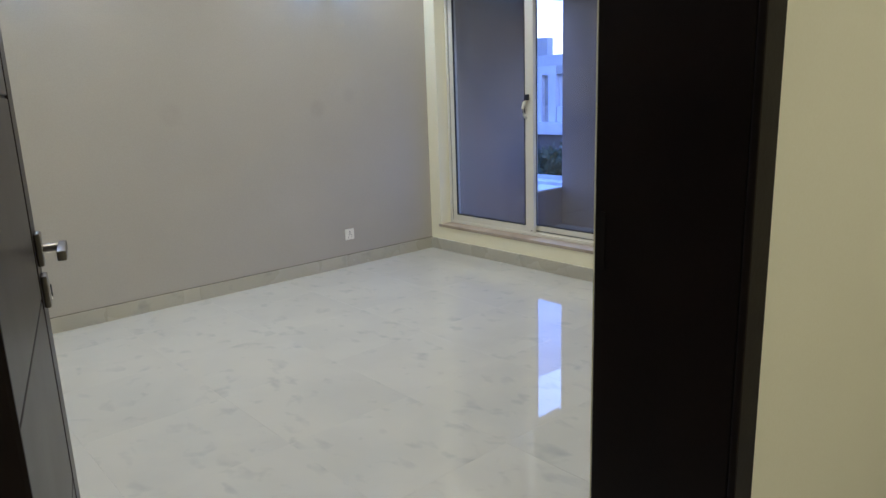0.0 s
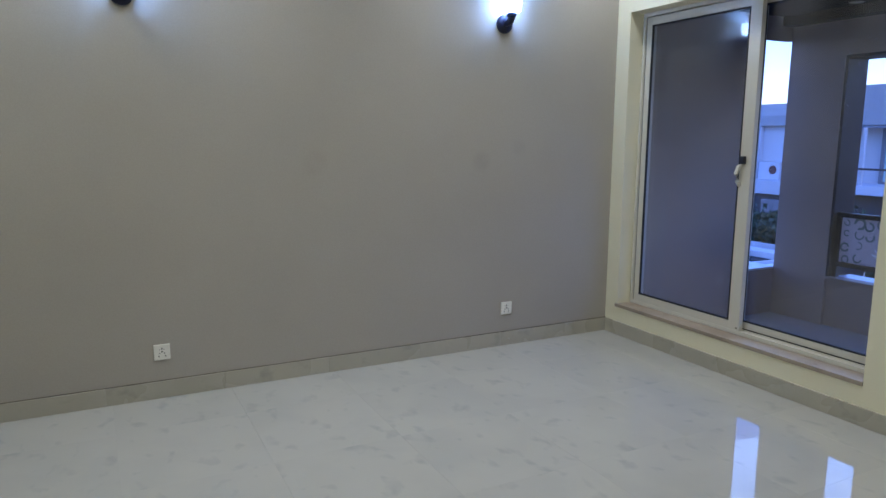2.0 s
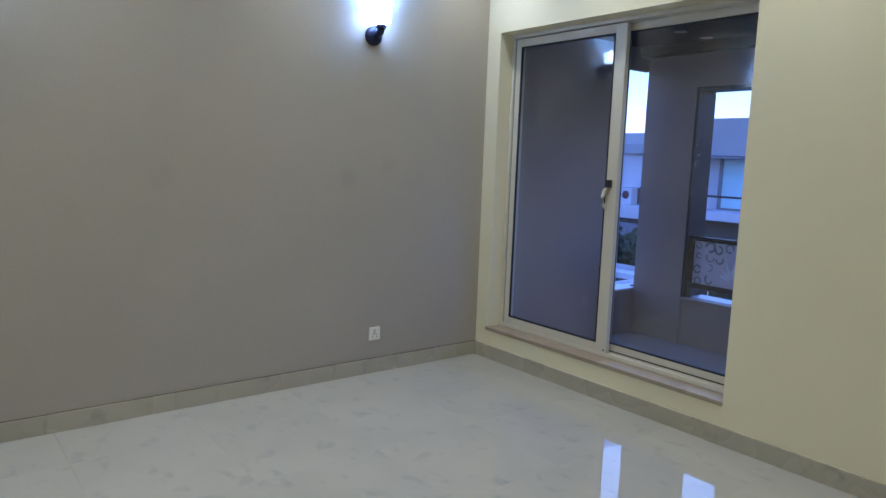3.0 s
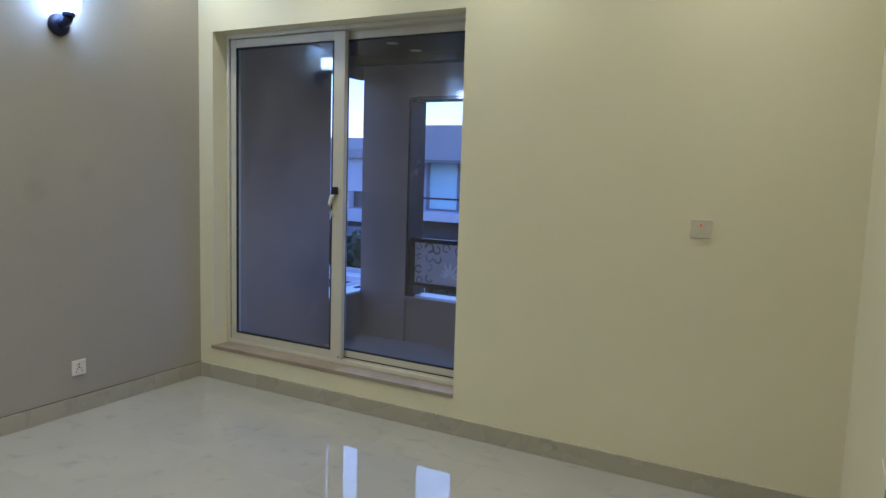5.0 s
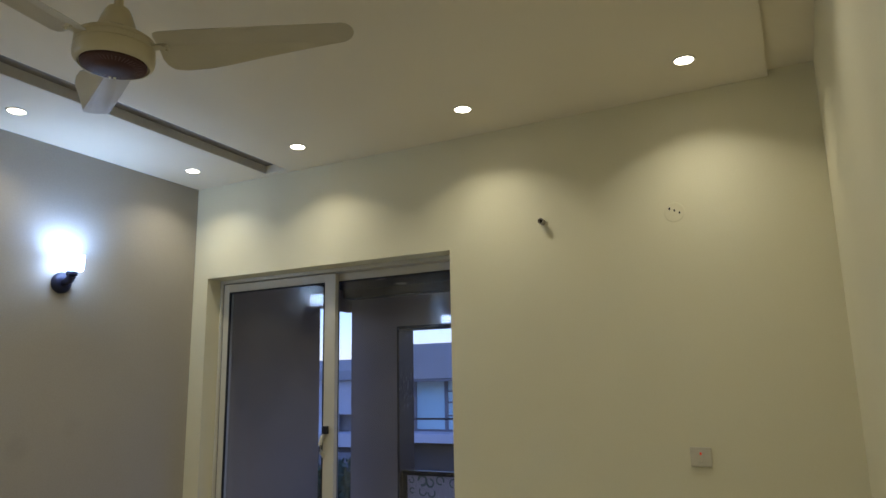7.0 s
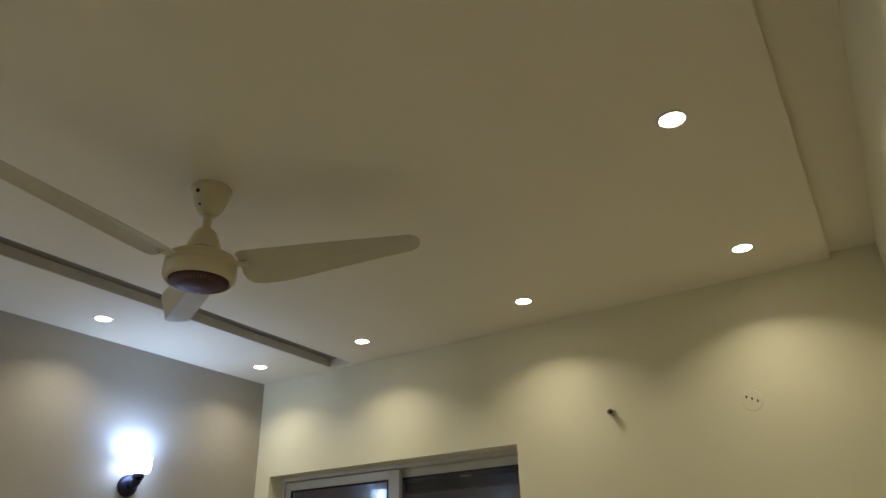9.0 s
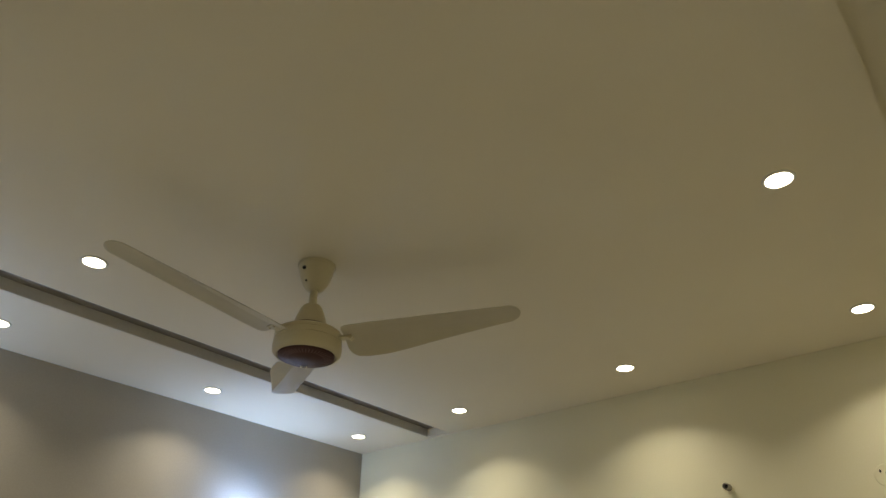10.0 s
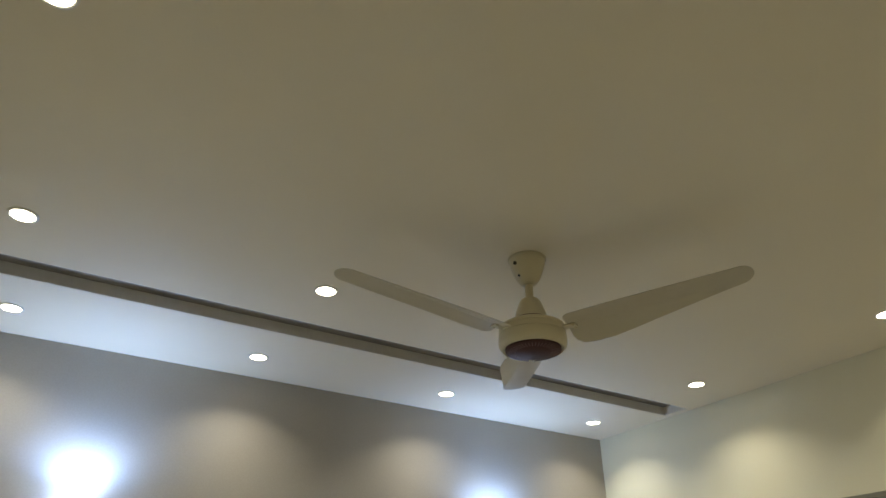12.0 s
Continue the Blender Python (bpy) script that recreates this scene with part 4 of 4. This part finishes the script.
def leaf_cloud(bm, centre, size, count, leaf, rnd):
    for _ in range(count):
        while True:
            p = Vector((rnd.uniform(-1, 1), rnd.uniform(-1, 1), rnd.uniform(-1, 1)))
            if p.length < 1:
                break
        p = Vector(centre) + Vector((p.x * size[0], p.y * size[1], p.z * size[2]))
        q = Euler((rnd.uniform(0, 6.3), rnd.uniform(0, 6.3), rnd.uniform(0, 6.3))).to_matrix()
        s = leaf * rnd.uniform(0.6, 1.3)
        bm.faces.new([bm.verts.new(p + q @ Vector(v) * s) for v in ((-0.5, 0, 0), (0, 0.28, 0.05), (0.6, 0, 0), (0, -0.28, 0.05))])


def shrub(x, y, h, seed):
    rnd = random.Random(seed)
    root = base("shrub", pose(x, y, -3.4), "dense dark green garden shrub", "shrub", "garden shrubs")
    b = B()
    for k in range(5):
        a = rnd.uniform(0, 6.28)
        tube(b, [(0, 0, 0), (0.15 * math.cos(a), 0.15 * math.sin(a), h * 0.4), (0.4 * math.cos(a), 0.4 * math.sin(a), h * 0.8)], [0.04, 0.03, 0.012], 6)
    part("trunk", b, M_TWIG, root)
    b = B()
    for k in range(9):
        leaf_cloud(b, (rnd.uniform(-0.6, 0.6), rnd.uniform(-0.7, 0.7), h * rnd.uniform(0.3, 0.9)), (0.5, 0.55, 0.38), 240, 0.13, rnd)
    part("crown", b, M_HEDGE, root)
    return root


for k in range(5):
    shrub(14.0 + 0.25 * (k % 2), 9.3 + k * 0.75, 3.75 + 0.12 * ((k * 5) % 3), 20 + k)
for k in range(8):
    shrub(14.6 + 0.5 * (k % 3), 8.2 + k * 1.35, 3.05 + 0.35 * ((k * 7) % 4) / 3, k)


def tree(x, y, h, seed, leaves=34):
    rnd = random.Random(seed)
    root = base("tree", pose(x, y, -3.4), "thinly leaved tree rising behind the houses", "tree", "trees behind the houses")
    b, c = B(), B()

    def limb(p, d, length, r, depth):
        q = p + d * length
        mid = p + d * length * 0.5 + Vector((rnd.uniform(-1, 1), rnd.uniform(-1, 1), 0)) * length * 0.06
        tube(b, [p, mid, q], [r, r * 0.8, r * 0.6], 5)
        if depth == 0:
            leaf_cloud(c, q, (0.45, 0.45, 0.32), leaves * 5, 0.075, rnd)
            return
        for _ in range(3 if depth > 1 else 4):
            nd = (d + Vector((rnd.uniform(-1, 1), rnd.uniform(-1, 1), rnd.uniform(-0.3, 0.7))) * 0.8).normalized()
            limb(q, nd, length * rnd.uniform(0.5, 0.75), r * 0.55, depth - 1)

    limb(Vector((0, 0, 0)), Vector((0.03, 0, 1)), h * 0.5, 0.16, 4)
    part("trunk", b, M_TWIG, root)
    part("crown", c, M_LEAVES, root)
    return root


tree(29, 17.5, 5.4, 3, 14)
tree(31, 20.6, 5.2, 5, 14)

# ---- floor tiles and skirting ----
T, TX, TY, GAP = 0.612, 3.060, 5.010, 0.0002
FX0, FX1, FY0, FY1 = XW, XE, YS, YN
b = B(); box(b, HALL_W - 0.2, HALL_S - 0.2, -0.2, XE, YN, -0.0095)
floor = part("floor", b, M_GROUT, label="floor of polished white marble-look tiles", kind="structure")


def cuts(lo, hi, origin, step):
    k = math.ceil((lo - origin) / step)
    c = [lo]
    while origin + k * step < hi:
        if origin + k * step > lo + 0.01:
            c.append(origin + k * step)
        k += 1
    return c + [hi]


cache = {}


def slab(w, d, h, material, bevel=0.0003):
    key = (round(w, 4), round(d, 4), round(h, 4), material.name)
    if key not in cache:
        bm = B(); box(bm, -w / 2, -d / 2, 0, w / 2, d / 2, h)
        top = [e for e in bm.edges if all(abs(v.co.z - h) < 1e-6 for v in e.verts)]
        bmesh.ops.bevel(bm, geom=top, offset=bevel, segments=1, affect="EDGES")
        me = bpy.data.meshes.new("tile")
        bm.to_mesh(me); bm.free()
        me.materials.append(material)
        cache[key] = me
    return cache[key]


def lay(x0, x1, y0, y1):
    xs, ys = cuts(x0, x1, TX, T), cuts(y0, y1, TY, T)
    for xa, xb in zip(xs, xs[1:]):
        for ya, yb in zip(ys, ys[1:]):
            o = new("tile", slab(xb - xa - 2 * GAP, yb - ya - 0.0002, 0.0095, M_TILE))
            o.location = ((xa + xb) / 2, (ya + yb) / 2, -0.0095)
            o.parent = floor


lay(FX0, FX1, FY0, FY1)
lay(HALL_W, HALL_E, HALL_S, HALL_Y)
lay(2.547, 3.539, HALL_Y, YS)

skirt = base("baseboard", Matrix(), "low beige marble skirting tiles", "baseboard", kind="structure")


def skirting(p0, p1, inward, start):
    """Skirting tiles from p0 to p1, standing on the floor against the wall."""
    p0, p1, n = Vector((*p0, 0)), Vector((*p1, 0)), Vector((*inward, 0))
    d = (p1 - p0).normalized()
    L = (p1 - p0).length
    c = cuts(0.0, L, start, T)
    for a, e in zip(c, c[1:]):
        if e - a < 0.01:
            continue
        key = ("s", round(e - a, 4))
        if key not in cache:
            bm = B(); box(bm, -(e - a) / 2 + 0.0002, 0, 0, (e - a) / 2 - 0.0002, 0.012, 0.095, 0.0006)
            me = bpy.data.meshes.new("skirting_tile")
            bm.to_mesh(me); bm.free()
            me.materials.append(M_SKIRT)
            cache[key] = me
        o = new("skirting_tile", cache[key])
        o.matrix_basis = Matrix(((d.x, n.x, 0, (p0 + d * (a + e) / 2).x), (d.y, n.y, 0, (p0 + d * (a + e) / 2).y), (0, 0, 1, 0.0005), (0, 0, 0, 1)))
        o.parent = skirt


skirting((XW, YN), (XE, YN), (0, -1), 4.253 - XW)
# thin dark strip paints the shadow gap above the north skirting
b = B(); box(b, XW, YN - 0.005, 0.0957, XE, YN - 0.0002, 0.0995)
part("trim", b, M_SHADOW_GAP, label="dark strip drawing the shadow line along the top of the skirting", kind="structure")
skirting((XE, YN - 0.0125), (XE, YS), (-1, 0), 0.5)
skirting((XW, YS), (XW, YN - 0.0125), (1, 0), 0.3)
skirting((3.586, YS), (XE - 0.0125, YS), (0, 1), 0.4)
skirting((3.648, HALL_Y), (HALL_E, HALL_Y), (0, -1), 0.4)
